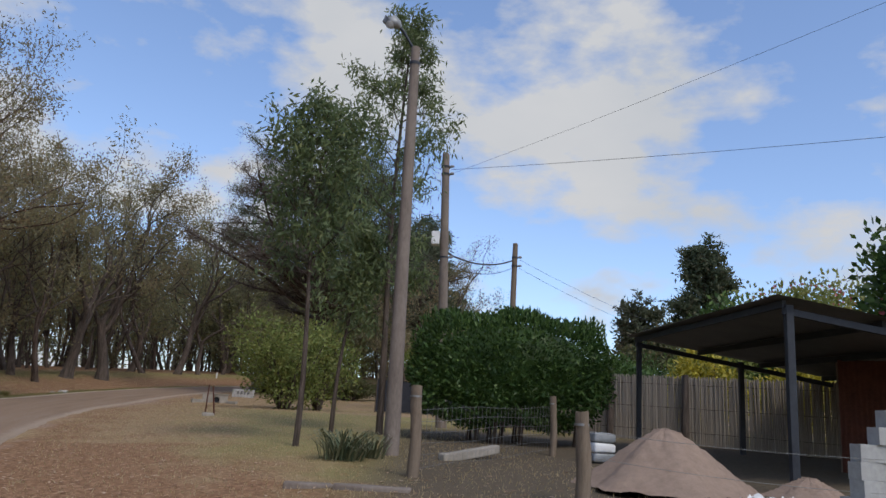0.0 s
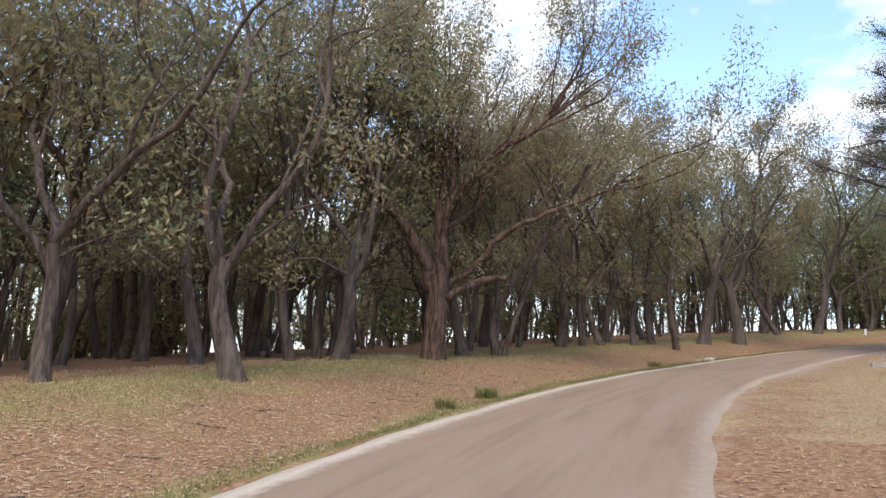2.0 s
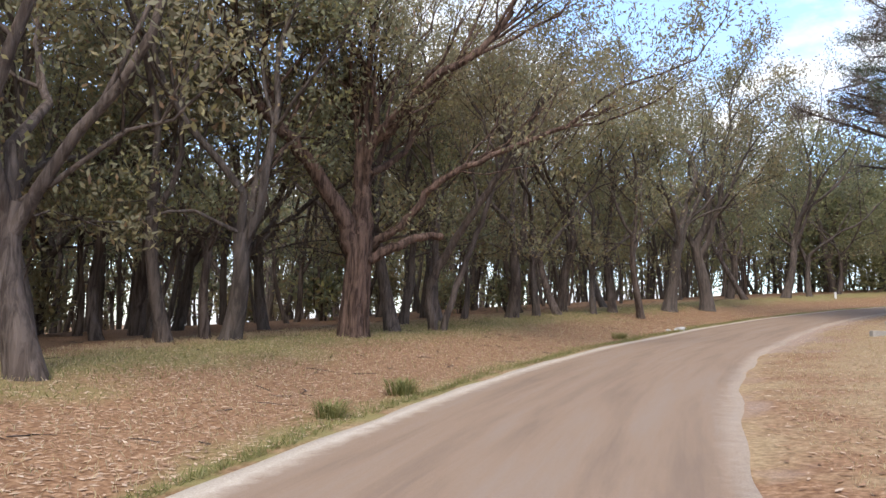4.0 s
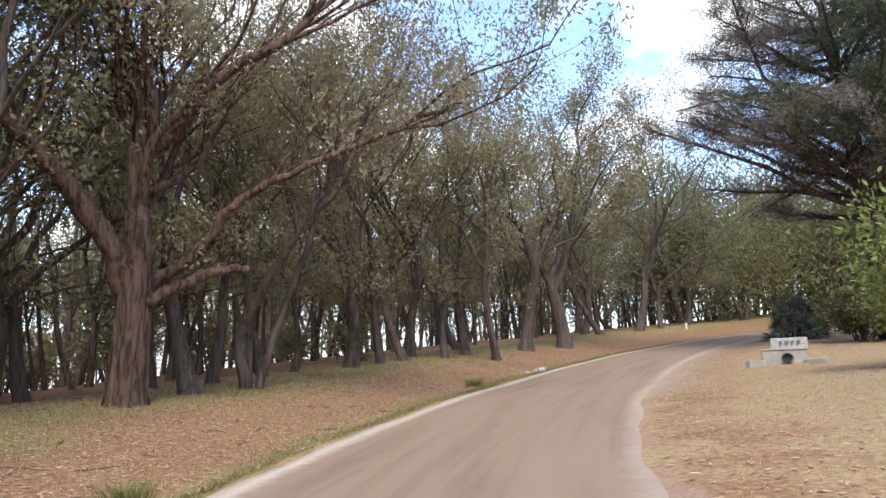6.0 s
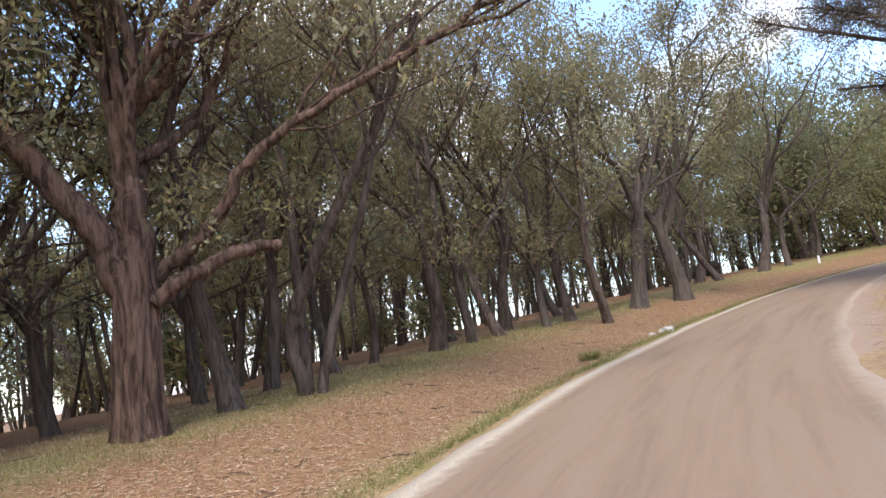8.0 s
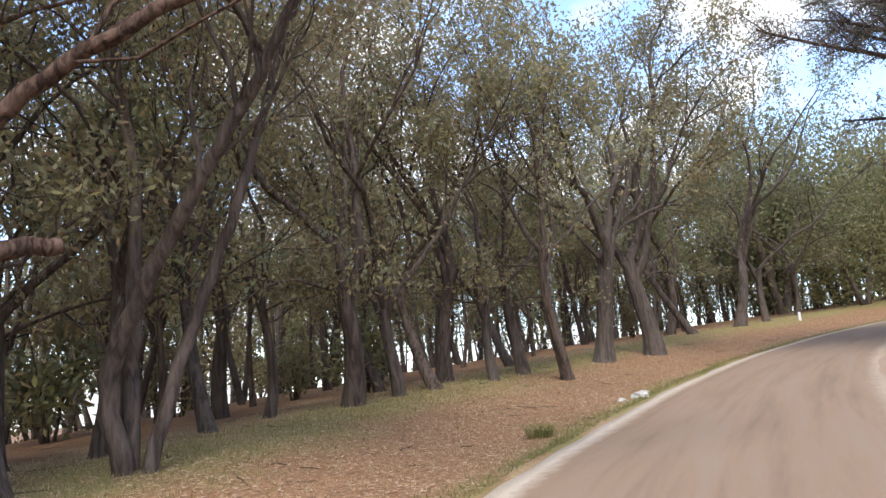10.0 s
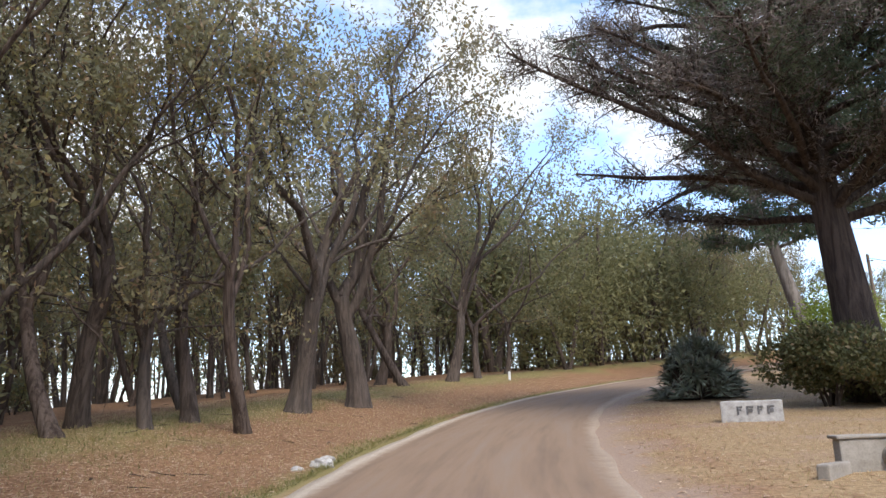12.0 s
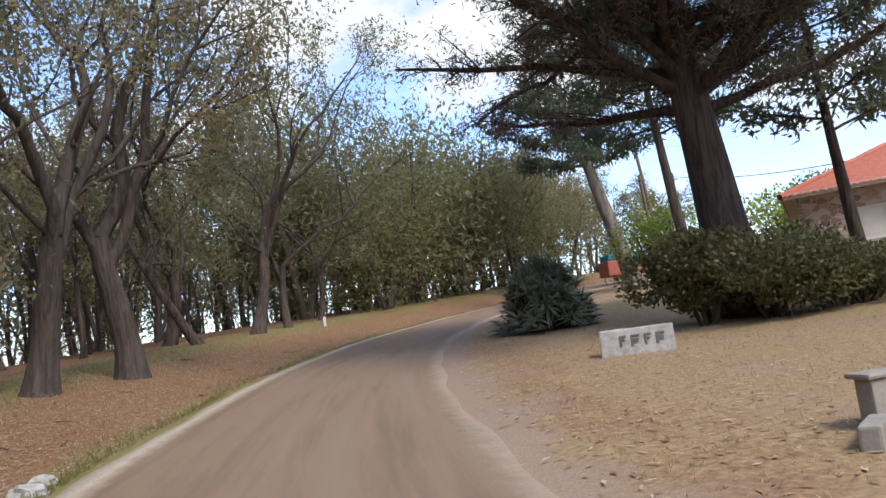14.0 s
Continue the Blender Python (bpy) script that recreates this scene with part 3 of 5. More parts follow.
for i, (x, y, s) in enumerate(places):
    k = 11 if i in (20, 21) else 12 if i in (0, 4, 12, 22) else (1, 3, 0, 4, 2, 5, 3, 2)[i % 8] if i < 30 else (5, 3, 0)[i % 3] if i < 43 else 6 + i % 3 if i < 170 else 9 + i % 2
    m = pose(x, y, gz(x, y), rng.normal(0, 2.5), rng.normal(0, 2.5), rng.uniform(0, 360)) @ Matrix.Scale(s, 4)
    if len(made) <= k or made[k] is None:
        while len(made) <= k:
            made.append(None)
        made[k] = tree_thing("eucalyptus_tree", m, *protos[k], M_BARK, M_GUM, GUM_LABEL, "tree", "trees of the wood")
    else:
        src = made[k]
        keep = src.matrix_basis.copy()
        src.matrix_basis = Matrix()
        copy_thing(src, m)
        src.matrix_basis = keep


def great_tree():
    """The old stringybark at the edge of the wood: thick furrowed trunk, forked twice, wide limbs."""
    rng = np.random.default_rng(8)
    tubes, tips = [], []
    u, w = np.array([0.64, 0.77, 0]), np.array([0.77, -0.64, 0])

    def at(r, z, out=0.0):
        return u * r + w * out + np.array([0, 0, z])
    f = np.linspace(0, 1, 22)
    n = 64
    trunk = np.stack([at(0.1 * v, 2.75 * v - 0.2) for v in f])
    rad = 0.36 * (1 - 0.18 * f + 0.28 * np.exp(-f * 9)) + 0.02 * np.exp(-((f - 1) / 0.15) ** 2)
    tubes.append((trunk, rad, n))
    limbs = [([at(0.06, 2.1), at(-0.35, 2.95, 0.1), at(-1.15, 4.2, 0.3), at(-2.2, 5.3, 0.6), at(-3.3, 6.1, 0.9)], 0.27, 0.1),
             ([at(0.12, 2.1), at(0.16, 2.9), at(0.1, 3.8), at(0.05, 5.0, 0.1)], 0.31, 0.16),
             ([at(0.2, 4.9), at(0.75, 5.3, 0.2), at(1.3, 6.3, 0.5), at(2.7, 7.1, 0.9), at(3.7, 8.4, 1.2)], 0.17, 0.07),
             ([at(0.15, 4.9), at(-0.2, 6.3, -0.4), at(-0.5, 7.8, -0.7), at(-0.9, 9.5, -0.9)], 0.15, 0.07),
             ([at(0.35, 1.9, 0.1), at(0.9, 2.25, 0.2), at(1.55, 2.6, 0.0), at(2.25, 2.66, -0.2)], 0.14, 0.09),
             ([at(0.4, 2.3, -0.1), at(1.2, 2.9, 0.1), at(1.9, 3.9, 0.4), at(2.8, 4.4, 0.9), at(4.4, 5.1, 1.5), at(6.2, 5.9, 2.1)], 0.12, 0.045),
             ([at(-2.2, 5.3, 0.6), at(-2.5, 6.8, 0.7), at(-2.4, 8.4, 0.9)], 0.1, 0.06)]
    for pts, r0, r1 in limbs:
        pts = np.array(pts)
        k = np.linspace(0, len(pts) - 1, 4 * len(pts))
        line = np.stack([np.interp(k, np.arange(len(pts)), pts[:, c]) for c in range(3)], -1)
        ker = np.array([0.25, 0.5, 0.25])
        for c in range(3):
            line[1:-1, c] = np.convolve(line[:, c], ker, "valid")
        line[1:-1] += rng.normal(0, 0.03, (len(line) - 2, 3))
        tubes.append((line, np.linspace(r0, r1, len(line)), 12))
        if r1 == 0.09:
            continue
        for s in range(9):
            i = rng.integers(len(line) // 2, len(line) - 1) if s else len(line) - 2
            d = unit(line[i + 1] - line[i]) + rng.normal(0, 0.5, 3) + np.array([0, 0, 0.35])
            grow(rng, line[i], d, rng.uniform(2.0, 3.6), r1 * rng.uniform(0.45, 0.8), 1, 3, tubes, tips, up=0.3, wobble=0.2, kids=(3, 5), open_angle=0.7, shrink=0.62)
    c = crown_points(rng, tips, 42, 0.2)
    c = c[c[:, 2] > 5.6 - 0.35 * np.hypot(c[:, 0], c[:, 1])]
    q = leaf_quads(rng, c, np.array([0, 0, -0.6]), 0.14, 0.046, 0.75)
    ob = thing("eucalyptus_tree", Matrix(), "old eucalyptus with a thick peeling trunk and wide forked limbs", "tree", "trees of the wood")
    v, fc = joined([tube(p, r, s) for p, r, s in tubes])
    # deep furrows down the bole
    k = len(f) * n
    ang = np.tile(np.linspace(0, 2 * np.pi, n, endpoint=False), len(f))
    c = np.repeat(trunk, n, 0)
    out = v[:k] - c
    v[:k] = c + out * (1 + 0.07 * np.sin(ang * 5 + 1.5 * np.sin(np.repeat(f, n) * 5)) + 0.05 * np.sin(ang * 17 + 2.5 * np.sin(np.repeat(f, n) * 7)) + rng.normal(0, 0.012, k))[:, None]
    part_np("trunk", v, fc, M_BARK_RED, ob, smooth=True)
    part_np("crown", *q, M_GUM, ob)
    ob.matrix_world = spot(-19.05, 21.5)
    return ob


great_tree()


def leaning_tree():
    """A eucalyptus of three stems, the thickest bent out over the bank."""
    rng = np.random.default_rng(9)
    tubes, tips = [], []
    stems = [([(0, 0, -0.25), (-0.1, -0.3, 1.2), (0.74, -0.13, 2.55), (1.67, 0.12, 3.9), (2.5, 0.36, 5.1), (3.3, 0.6, 6.6)], 0.15, 0.06),
             ([(-0.1, 0.1, -0.25), (-0.3, 0.3, 1.8), (-0.4, 0.5, 4.0), (-0.9, 0.4, 6.5), (-1.0, 0.6, 8.6)], 0.13, 0.05),
             ([(0.15, 0.1, -0.25), (0.4, 0.6, 1.6), (0.9, 1.2, 3.6), (1.1, 1.9, 5.8), (1.5, 2.3, 7.6)], 0.11, 0.045)]
    for pts, r0, r1 in stems:
        pts = np.array(pts)
        k = np.linspace(0, len(pts) - 1, 5 * len(pts))
        line = np.stack([np.interp(k, np.arange(len(pts)), pts[:, c]) for c in range(3)], -1)
        for _ in range(2):
            line[1:-1] = 0.25 * line[:-2] + 0.5 * line[1:-1] + 0.25 * line[2:]
        line[1:-1] += rng.normal(0, 0.015, (len(line) - 2, 3))
        tubes.append((line, np.linspace(r0, r1, len(line)), 12))
        for j in range(9):
            i = rng.integers(len(line) // 2, len(line) - 1) if j else len(line) - 2
            d = unit(line[i + 1] - line[i]) + rng.normal(0, 0.55, 3) + np.array([0, 0, 0.3])
            grow(rng, line[i], d, rng.uniform(1.6, 2.8), r1 * rng.uniform(0.45, 0.8), 1, 3, tubes, tips, up=0.3, wobble=0.2, kids=(3, 5), open_angle=0.7, shrink=0.62)
    ob = thing("eucalyptus_tree", Matrix(), "eucalyptus with three stems, one leaning far out over the bank", "tree", "trees of the wood")
    part_np("trunk", *joined([tube(p, r, c) for p, r, c in tubes]), M_BARK, ob, smooth=True)
    part_np("crown", *leaf_quads(rng, crown_points(rng, tips, 34, 0.2), np.array([0, 0, -0.6]), 0.14, 0.046, 0.75), M_GUM, ob)
    ob.matrix_world = spot(-19.6, 25.4)
    return ob


leaning_tree()


# ---- conifers beside the far bend ----
def spray_tree(rng, tubes, sprays, base, way, length, radius, flat):
    """A wide limb of a cypress: side twigs lie flat and carry scaly sprays."""
    steps = 9
    pts, d = [np.array(base, float)], unit(np.array(way, float))
    for s in range(steps):
        d = unit(d + rng.normal(0, 0.12, 3) + np.array([0, 0, 0.03]))
        pts.append(pts[-1] + d * length / steps)
    pts = np.array(pts)
    tubes.append((pts, radius * np.linspace(1, 0.25, steps + 1), 7))
    for k in range(int(length * 4.4)):
        f = rng.uniform(0.12, 1.0) * steps
        i = min(int(f), steps - 1)
        p = pts[i] + (pts[i + 1] - pts[i]) * (f - i)
        ax = unit(pts[i + 1] - pts[i])
        side = unit(np.cross(ax, [0, 0, 1])) * rng.choice([-1, 1])
        td = unit(ax * rng.uniform(0.3, 0.9) + side * rng.uniform(0.4, 1.0) + np.array([0, 0, rng.normal(0.12, flat)]))
        tl = rng.uniform(0.7, 1.9) * (1.15 - 0.5 * f / steps)
        tw = np.array([p + td * tl * q + np.array([0, 0, -0.12 * q * q]) for q in np.linspace(0, 1, 4)])
        tubes.append((tw, 0.025 * np.linspace(1, 0.3, 4), 3))
        sprays.append(tw)


def conifer(name, m, seed, tall, girth, limbs, reach, start, label, leaf_mat, per=46, lean=(0, 0), flat=0.25, dry=0, bark_mat=None, leaf=(0.3, 0.09), slim=False):
    rng = np.random.default_rng(seed)
    tubes, sprays, drys = [], [], []
    f = np.linspace(0, 1, 14)
    trunk = np.stack([lean[0] * tall * f + 0.15 * np.sin(3 * f + seed) * f, lean[1] * tall * f, tall * f - 0.3], -1)
    tubes.append((trunk, girth * (1 - 0.85 * f + 0.18 * np.exp(-f * 14)), 18))
    for k in range(limbs):
        g = start + (0.97 - start) * (k + rng.uniform(0, 0.7)) / limbs
        i = min(int(g * 13), 12)
        p = trunk[i] + (trunk[i + 1] - trunk[i]) * (g * 13 - i)
        a = k * 2.4 + rng.uniform(-0.4, 0.4)
        ln = reach * (1.0 - 0.55 * (g - start) / (1 - start)) * rng.uniform(0.7, 1.12)
        low = dry > 0 and (math.cos(a) < -0.15 or k < dry) and rng.uniform() < 0.75
        spray_tree(rng, tubes, drys if low else sprays, p, [math.cos(a), math.sin(a), rng.uniform(0.1, 0.45)], ln, girth * 0.26 * (1.1 - 0.6 * g), flat)
    ob = thing(name, Matrix(), label, "tree")
    part_np("trunk", *joined([tube(p, r, s) for p, r, s in tubes]), bark_mat or M_BARK_DARK, ob, smooth=True)
    part_np("crown", *leaf_quads(rng, crown_points(rng, sprays, per, 0.17), np.array([0, 0, 0.1]), leaf[0], leaf[1], 0.7, slim), leaf_mat, ob)
    if drys:
        part_np("dry_branch", *leaf_quads(rng, crown_points(rng, drys, per * 0.6, 0.15), np.array([0, 0, 0.1]), leaf[0], leaf[1], 0.7, slim), M_CYPRESS_DRY, ob, "brown dying sprays low on the tree")
    ob.matrix_world = m
    return ob


conifer("cypress_tree", spot(-5.65, 41.8), 21, 12.8, 0.52, 84, 8.6, 0.34, "huge old cypress with dark layered sprays and a ridged trunk", M_CYPRESS, per=104, lean=(-0.08, 0.0), dry=18, leaf=(0.17, 0.03), slim=True)
conifer("pine_tree", spot(0.1, 69.0), 22, 15, 0.5, 22, 5.5, 0.45, "tall leaning pine with a bare pale trunk", M_CYPRESS, per=40, lean=(-0.22, 0.0), bark_mat=M_BARK_PALE, leaf=(0.4, 0.1))
conifer("pine_tree", spot(-0.6, 58.0), 23, 13, 0.28, 20, 4.5, 0.5, "slim pine with a bare dark stem", M_CYPRESS, per=36, lean=(-0.08, 0.0), leaf=(0.4, 0.1))
conifer("pine_tree", spot(-0.3, 46.5), 24, 10, 0.2, 16, 4.0, 0.42, "slim pine standing before the stone house", M_CYPRESS, per=36, lean=(-0.07, 0.0))


# ---- bushes ----
def bush_leaves(rng, n, size, leaf, width, hollow=0.75, lumps=9, low=0.0):
    """Leaves on a lumpy mass, thickest near the outside."""
    ctr = np.clip(rng.normal(0, 0.45, (lumps, 3)), -0.75, 0.75) * np.array([1, 1, 0.6])
    ctr[:, 2] -= low * rng.uniform(0, 1, lumps)
    pick = rng.integers(0, lumps, n)
    d = rng.normal(0, 1, (n, 3))
    d /= np.linalg.norm(d, axis=1)[:, None]
    rad = 0.55 * (hollow + (1 - hollow) * rng.uniform(0, 1, (n, 1))) * rng.uniform(0.9, 1.12, (n, 1))
    p = (ctr[pick] + d * rad) * np.array(size) / 2 + np.array([0, 0, size[2] * 0.5])
    p[:, 2] = np.abs(p[:, 2] - 0.03) + 0.03
    return leaf_quads(rng, p, d * 0.6 + np.array([0, 0, 0.25]), leaf, width, 0.55)


def bush(name, m, seed, size, mat, label, n=5000, leaf=0.12, width=0.06, stems=7, bark_mat=None, lumps=9, hollow=0.6, category="bush", group="", low=0.0):
    rng = np.random.default_rng(seed)
    tubes = []
    for s in range(stems):
        a = rng.uniform(0, 6.28)
        top = np.array([math.cos(a) * size[0] * 0.3, math.sin(a) * size[1] * 0.3, size[2] * rng.uniform(0.5, 0.8)])
        line = np.array([[0.1 * math.cos(a), 0.1 * math.sin(a), -0.1], top * 0.45 + rng.normal(0, 0.08, 3), top])
        tubes.append((line, np.array([0.035, 0.025, 0.01]) * max(1, size[2] / 2), 6))
        for b in range(4):
            e = line[1] + (line[2] - line[1]) * rng.uniform(0, 1)
            tubes.append((np.array([e, e + rng.normal(0, 0.25, 3) * np.array(size) * 0.4, ]), np.array([0.012, 0.004]), 4))
    ob = thing(name, Matrix(), label, category, group)
    part_np("trunk", *joined([tube(p, r, s) for p, r, s in tubes]), bark_mat or M_BARK, ob, smooth=True)
    part_np("foliage", *bush_leaves(rng, n, size, leaf, width, hollow, lumps, low), mat, ob)
    ob.matrix_world = m
    return ob


def aloe(m, seed, size, label):
    """A mound of aloe heads, each a rosette of curved pointed leaves."""
    rng = np.random.default_rng(seed)
    vs, fs, at = [], [], 0
    stems = []
    for h in range(170):
        a, e = rng.uniform(0, 6.28), rng.uniform(0.02, 1.0)
        c = np.array([math.cos(a) * math.cos(e * 1.4), math.sin(a) * math.cos(e * 1.4), math.sin(e * 1.45)]) * np.array(size) * np.array([0.44, 0.44, 0.82]) * rng.uniform(0.8, 1.05)
        out = unit(c / np.array(size) + np.array([0, 0, 0.25]))
        stems.append((np.array([c * np.array([0.25, 0.25, 0]) , c * 0.6, c]), np.array([0.04, 0.035, 0.03]), 5))
        for q in range(18):
            d = unit(out * rng.uniform(0.2, 1.0) + unit(rng.normal(0, 1, 3)) * 0.95)
            side = unit(np.cross(d, out + rng.normal(0, 0.05, 3)))
            ln, wd = rng.uniform(0.32, 0.55), rng.uniform(0.02, 0.034)
            for k, (g, wv) in enumerate(((0, 1.0), (0.35, 0.9), (0.7, 0.55), (1.0, 0.06))):
                p = c + d * ln * g + np.array([0, 0, -0.42 * ln * g * g]) + out * 0.12 * ln * g
                vs += [p - side * wd * wv, p + side * wd * wv]
            for k in range(3):
                b = at + 2 * k
                fs.append((b, b + 1, b + 3, b + 2))
            at += 8
    ob = thing("aloe_clump", Matrix(), label, "aloe")
    part_np("trunk", *joined([tube(p, r, s) for p, r, s in stems]), M_BARK, ob)
    part_np("foliage", np.maximum(np.array(vs), (-99, -99, 0.01)), fs, M_ALOE, ob, smooth=True)
    ob.matrix_world = m
    return ob


aloe(spot(-9.0, 45.2), 31, (2.25, 2.25, 1.85), "large grey-green aloe clump beside the road bend")
bush("bush", spot(-6.8, 40.9), 32, (2.3, 2.0, 1.9), M_BUSH, "tangled dark bush at the foot of the cypress", 9000, 0.11, 0.06, 10)
bush("bush", spot(-5.7, 40.5), 33, (3.2, 2.2, 1.9), M_BUSH, "tangled dark bush at the foot of the cypress", 9000, 0.11, 0.06, 10)
bush("bush", spot(-3.9, 40.9), 34, (3.2, 2.0, 1.3), M_BUSH, "dark bush in front of the stone house", 8000, 0.11, 0.06, 8)
bush("bush", spot(-2.0, 42.2), 35, (3.0, 2.2, 1.0), M_BUSH, "low dark bush in front of the stone house", 7000, 0.11, 0.06, 8)
bush("bush", spot(5.5, 62.0), 37, (5.0, 4.0, 4.2), M_LIME, "bright green bush behind the stone house", 4000, 0.2, 0.11, 6)
bush("bush", spot(10.0, 68.0), 38, (6.0, 5.0, 5.0), M_SHRUB, "light green bush behind the stone house", 4000, 0.22, 0.12, 6)
bush("bush", spot(-1.0, 62.0), 36, (4.0, 4.0, 4.4), M_LIME, "bright lime green bush behind the pines", 5000, 0.16, 0.09, 8)


def sign_block():
    """A low whitewashed block with worn dark letters that cannot be read."""
    ob = thing("sign_block", Matrix(), "low whitewashed concrete block with worn dark lettering", "sign")
    part("block", rough_box(-0.54, 0.54, -0.13, 0.13, -0.15, 0.38, 0.008, 3), M_WHITE, ob)
    for k, (x, w) in enumerate(((-0.2, 0.1), (-0.02, 0.13), (0.16, 0.1), (0.34, 0.13))):
        bm = bmesh.new()
        box(bm, x - w / 2, x - w / 2 + 0.035, -0.143, -0.12, 0.12, 0.28, 0.004)
        box(bm, x - w / 2 + 0.04, x + w / 2, -0.143, -0.12, 0.245, 0.28, 0.004)
        box(bm, x - w / 2 + 0.04, x + w / 2 - 0.02, -0.143, -0.12, 0.19 - 0.03 * (k % 2), 0.225, 0.004)
        part("letter_mark", bm, M_LETTER, ob, "worn dark letter mark")
    ob.matrix_world = spot(-8.82, 38.4, -13)
    return ob


sign_block()


def culvert():
    ob = thing("culvert", Matrix(), "small concrete culvert head with a round dark pipe", "culvert")
    part("headwall", rough_box(-0.75, 0.75, -0.12, 0.12, -0.2, 0.5, 0.012, 5), M_CONCRETE, ob)
    part("cap", rough_box(-0.8, 0.8, -0.16, 0.2, 0.5, 0.56, 0.01, 6), M_CONCRETE, ob)
    for s in (-1, 1):
        bm = rough_box(-0.4, 0.4, -0.1, 0.1, -0.2, 0.16, 0.012, 7 + s)
        bmesh.ops.transform(bm, verts=bm.verts[:], matrix=pose(s * 1.0, -0.35, 0, 0, 0, -s * 40))
        part("wing_wall", bm, M_CONCRETE, ob)
    v1, f1 = tube([(0.1, -0.22, 0.2), (0.1, -0.1, 0.2)], [0.2, 0.2], 20)
    v2, f2 = tube([(0.1, -0.22, 0.2), (0.1, -0.1, 0.2)], [0.155, 0.155], 20)
    part_np("pipe_rim", *joined([(v1, f1), (v2, f2)]), M_CONCRETE, ob)
    # no real hollow: a near-black disc paints the shade inside the pipe
    bm = bmesh.new()
    bmesh.ops.create_circle(bm, cap_ends=True, radius=0.16, segments=20, matrix=pose(0.1, -0.14, 0.2, 90, 0, 0))
    part("pipe_mouth", bm, M_DARK, ob, "dark disc painted as the shaded hollow of the pipe")
    ob.matrix_world = spot(-8.5, 32.4, 12, 0.68)
    return ob


culvert()


# bushy trees that close the bend
first = bush("roadside_tree", spot(-13.5, 66.0), 171, (6.5, 6.5, 9.5), M_OLIVE, "bushy olive green tree with foliage down to the ground", 5500, 0.24, 0.095, 2, hollow=0.25, lumps=44, low=0.5, category="tree", group="bushy trees at the bend")
keep = first.matrix_basis.copy()
first.matrix_basis = Matrix()
rng = np.random.default_rng(172)
for x, y, s in ((-11.8, 70.5, 1.5), (-9.2, 74.5, 1.35), (-5.2, 78.5, 1.2), (-1.0, 82.0, 1.0), (-15.5, 76.0, 1.85), (-9.5, 84.0, 1.65), (-3.0, 90.0, 1.3), (-18.0, 69.0, 1.65), (5.0, 90.0, 0.55), (12.0, 88.0, 0.45), (20.0, 84.0, 0.42), (28.0, 82.0, 0.45)):
    copy_thing(first, pose(x, y, gz(x, y), 0, 0, rng.uniform(0, 360)) @ Matrix.Scale(s, 4))
first.matrix_basis = keep


def far_wood():
    """The back of the wood: leafy clumps between bare strips, too far in to count."""
    rng = np.random.default_rng(180)
    n = 2300
    y = rng.uniform(-14, 112, n)
    d = rng.uniform(15, 48, n)
    x = left_x(y) - d / 0.87
    level = 0.013 * x + 0.064 * y + 0.6 - np.clip((d - 16) * 0.03, 0, 2)
    z = np.maximum(height(x, y) + 0.5, level + 0.9 + 9.0 * rng.beta(1.4, 1.5, n))
    per = 44
    c = np.repeat(np.stack([x, y, z], -1), per, 0) + rng.normal(0, 1, (n * per, 3)) * np.array([0.8, 0.8, 0.6])
    return tagged(part_np("far_wood", *leaf_quads(rng, c, np.array([0, 0, -0.5]), 0.32, 0.14, 0.8, True), M_GUM), "grey-green foliage deep in the eucalyptus wood", "foliage", kind="stuff")


far_wood()


def far_stems():
    """Stems deep in the wood, too many to count."""
    rng = np.random.default_rng(181)
    pieces = []
    for k in range(520):
        y = rng.uniform(-12, 110)
        x = float(left_x(y)) - rng.uniform(13, 46) / 0.87
        r, z = rng.uniform(0.06, 0.17), gz(x, y)
        lx, ly = rng.normal(0, 0.9, 2)
        f = np.linspace(0, 1, 5)
        pieces.append(tube(np.stack([x + lx * f + 0.2 * np.sin(4 * f + k), y + ly * f, z - 0.2 + rng.uniform(6, 9) * f], -1), r * (1 - 0.6 * f), 6))
        a = rng.uniform(0, 6.28)
        p = np.array([x + lx * 0.4, y + ly * 0.4, z + 2.8])
        pieces.append(tube(np.stack([p, p + [math.cos(a) * 0.7, math.sin(a) * 0.7, 1.6], p + [math.cos(a) * 1.2, math.sin(a) * 1.2, 3.6]]), np.array([0.6, 0.45, 0.2]) * r, 5))
    return tagged(part_np("far_stems", *joined(pieces), M_BARK, smooth=True), "dark thin stems deep in the eucalyptus wood", "stems", kind="stuff")


far_stems()



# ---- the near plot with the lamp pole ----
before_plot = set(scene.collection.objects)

def wire(name, ends, sag, r, mat, label, category="cable"):
    a, b = Vector(ends[0]), Vector(ends[1])
    pts = [a.lerp(b, f) + Vector((0, 0, -4 * sag * f * (1 - f))) for f in np.linspace(0, 1, 15)]
    return tagged(part_np(name, *tube([tuple(p) for p in pts], [r] * 15, 5), mat), label, category)


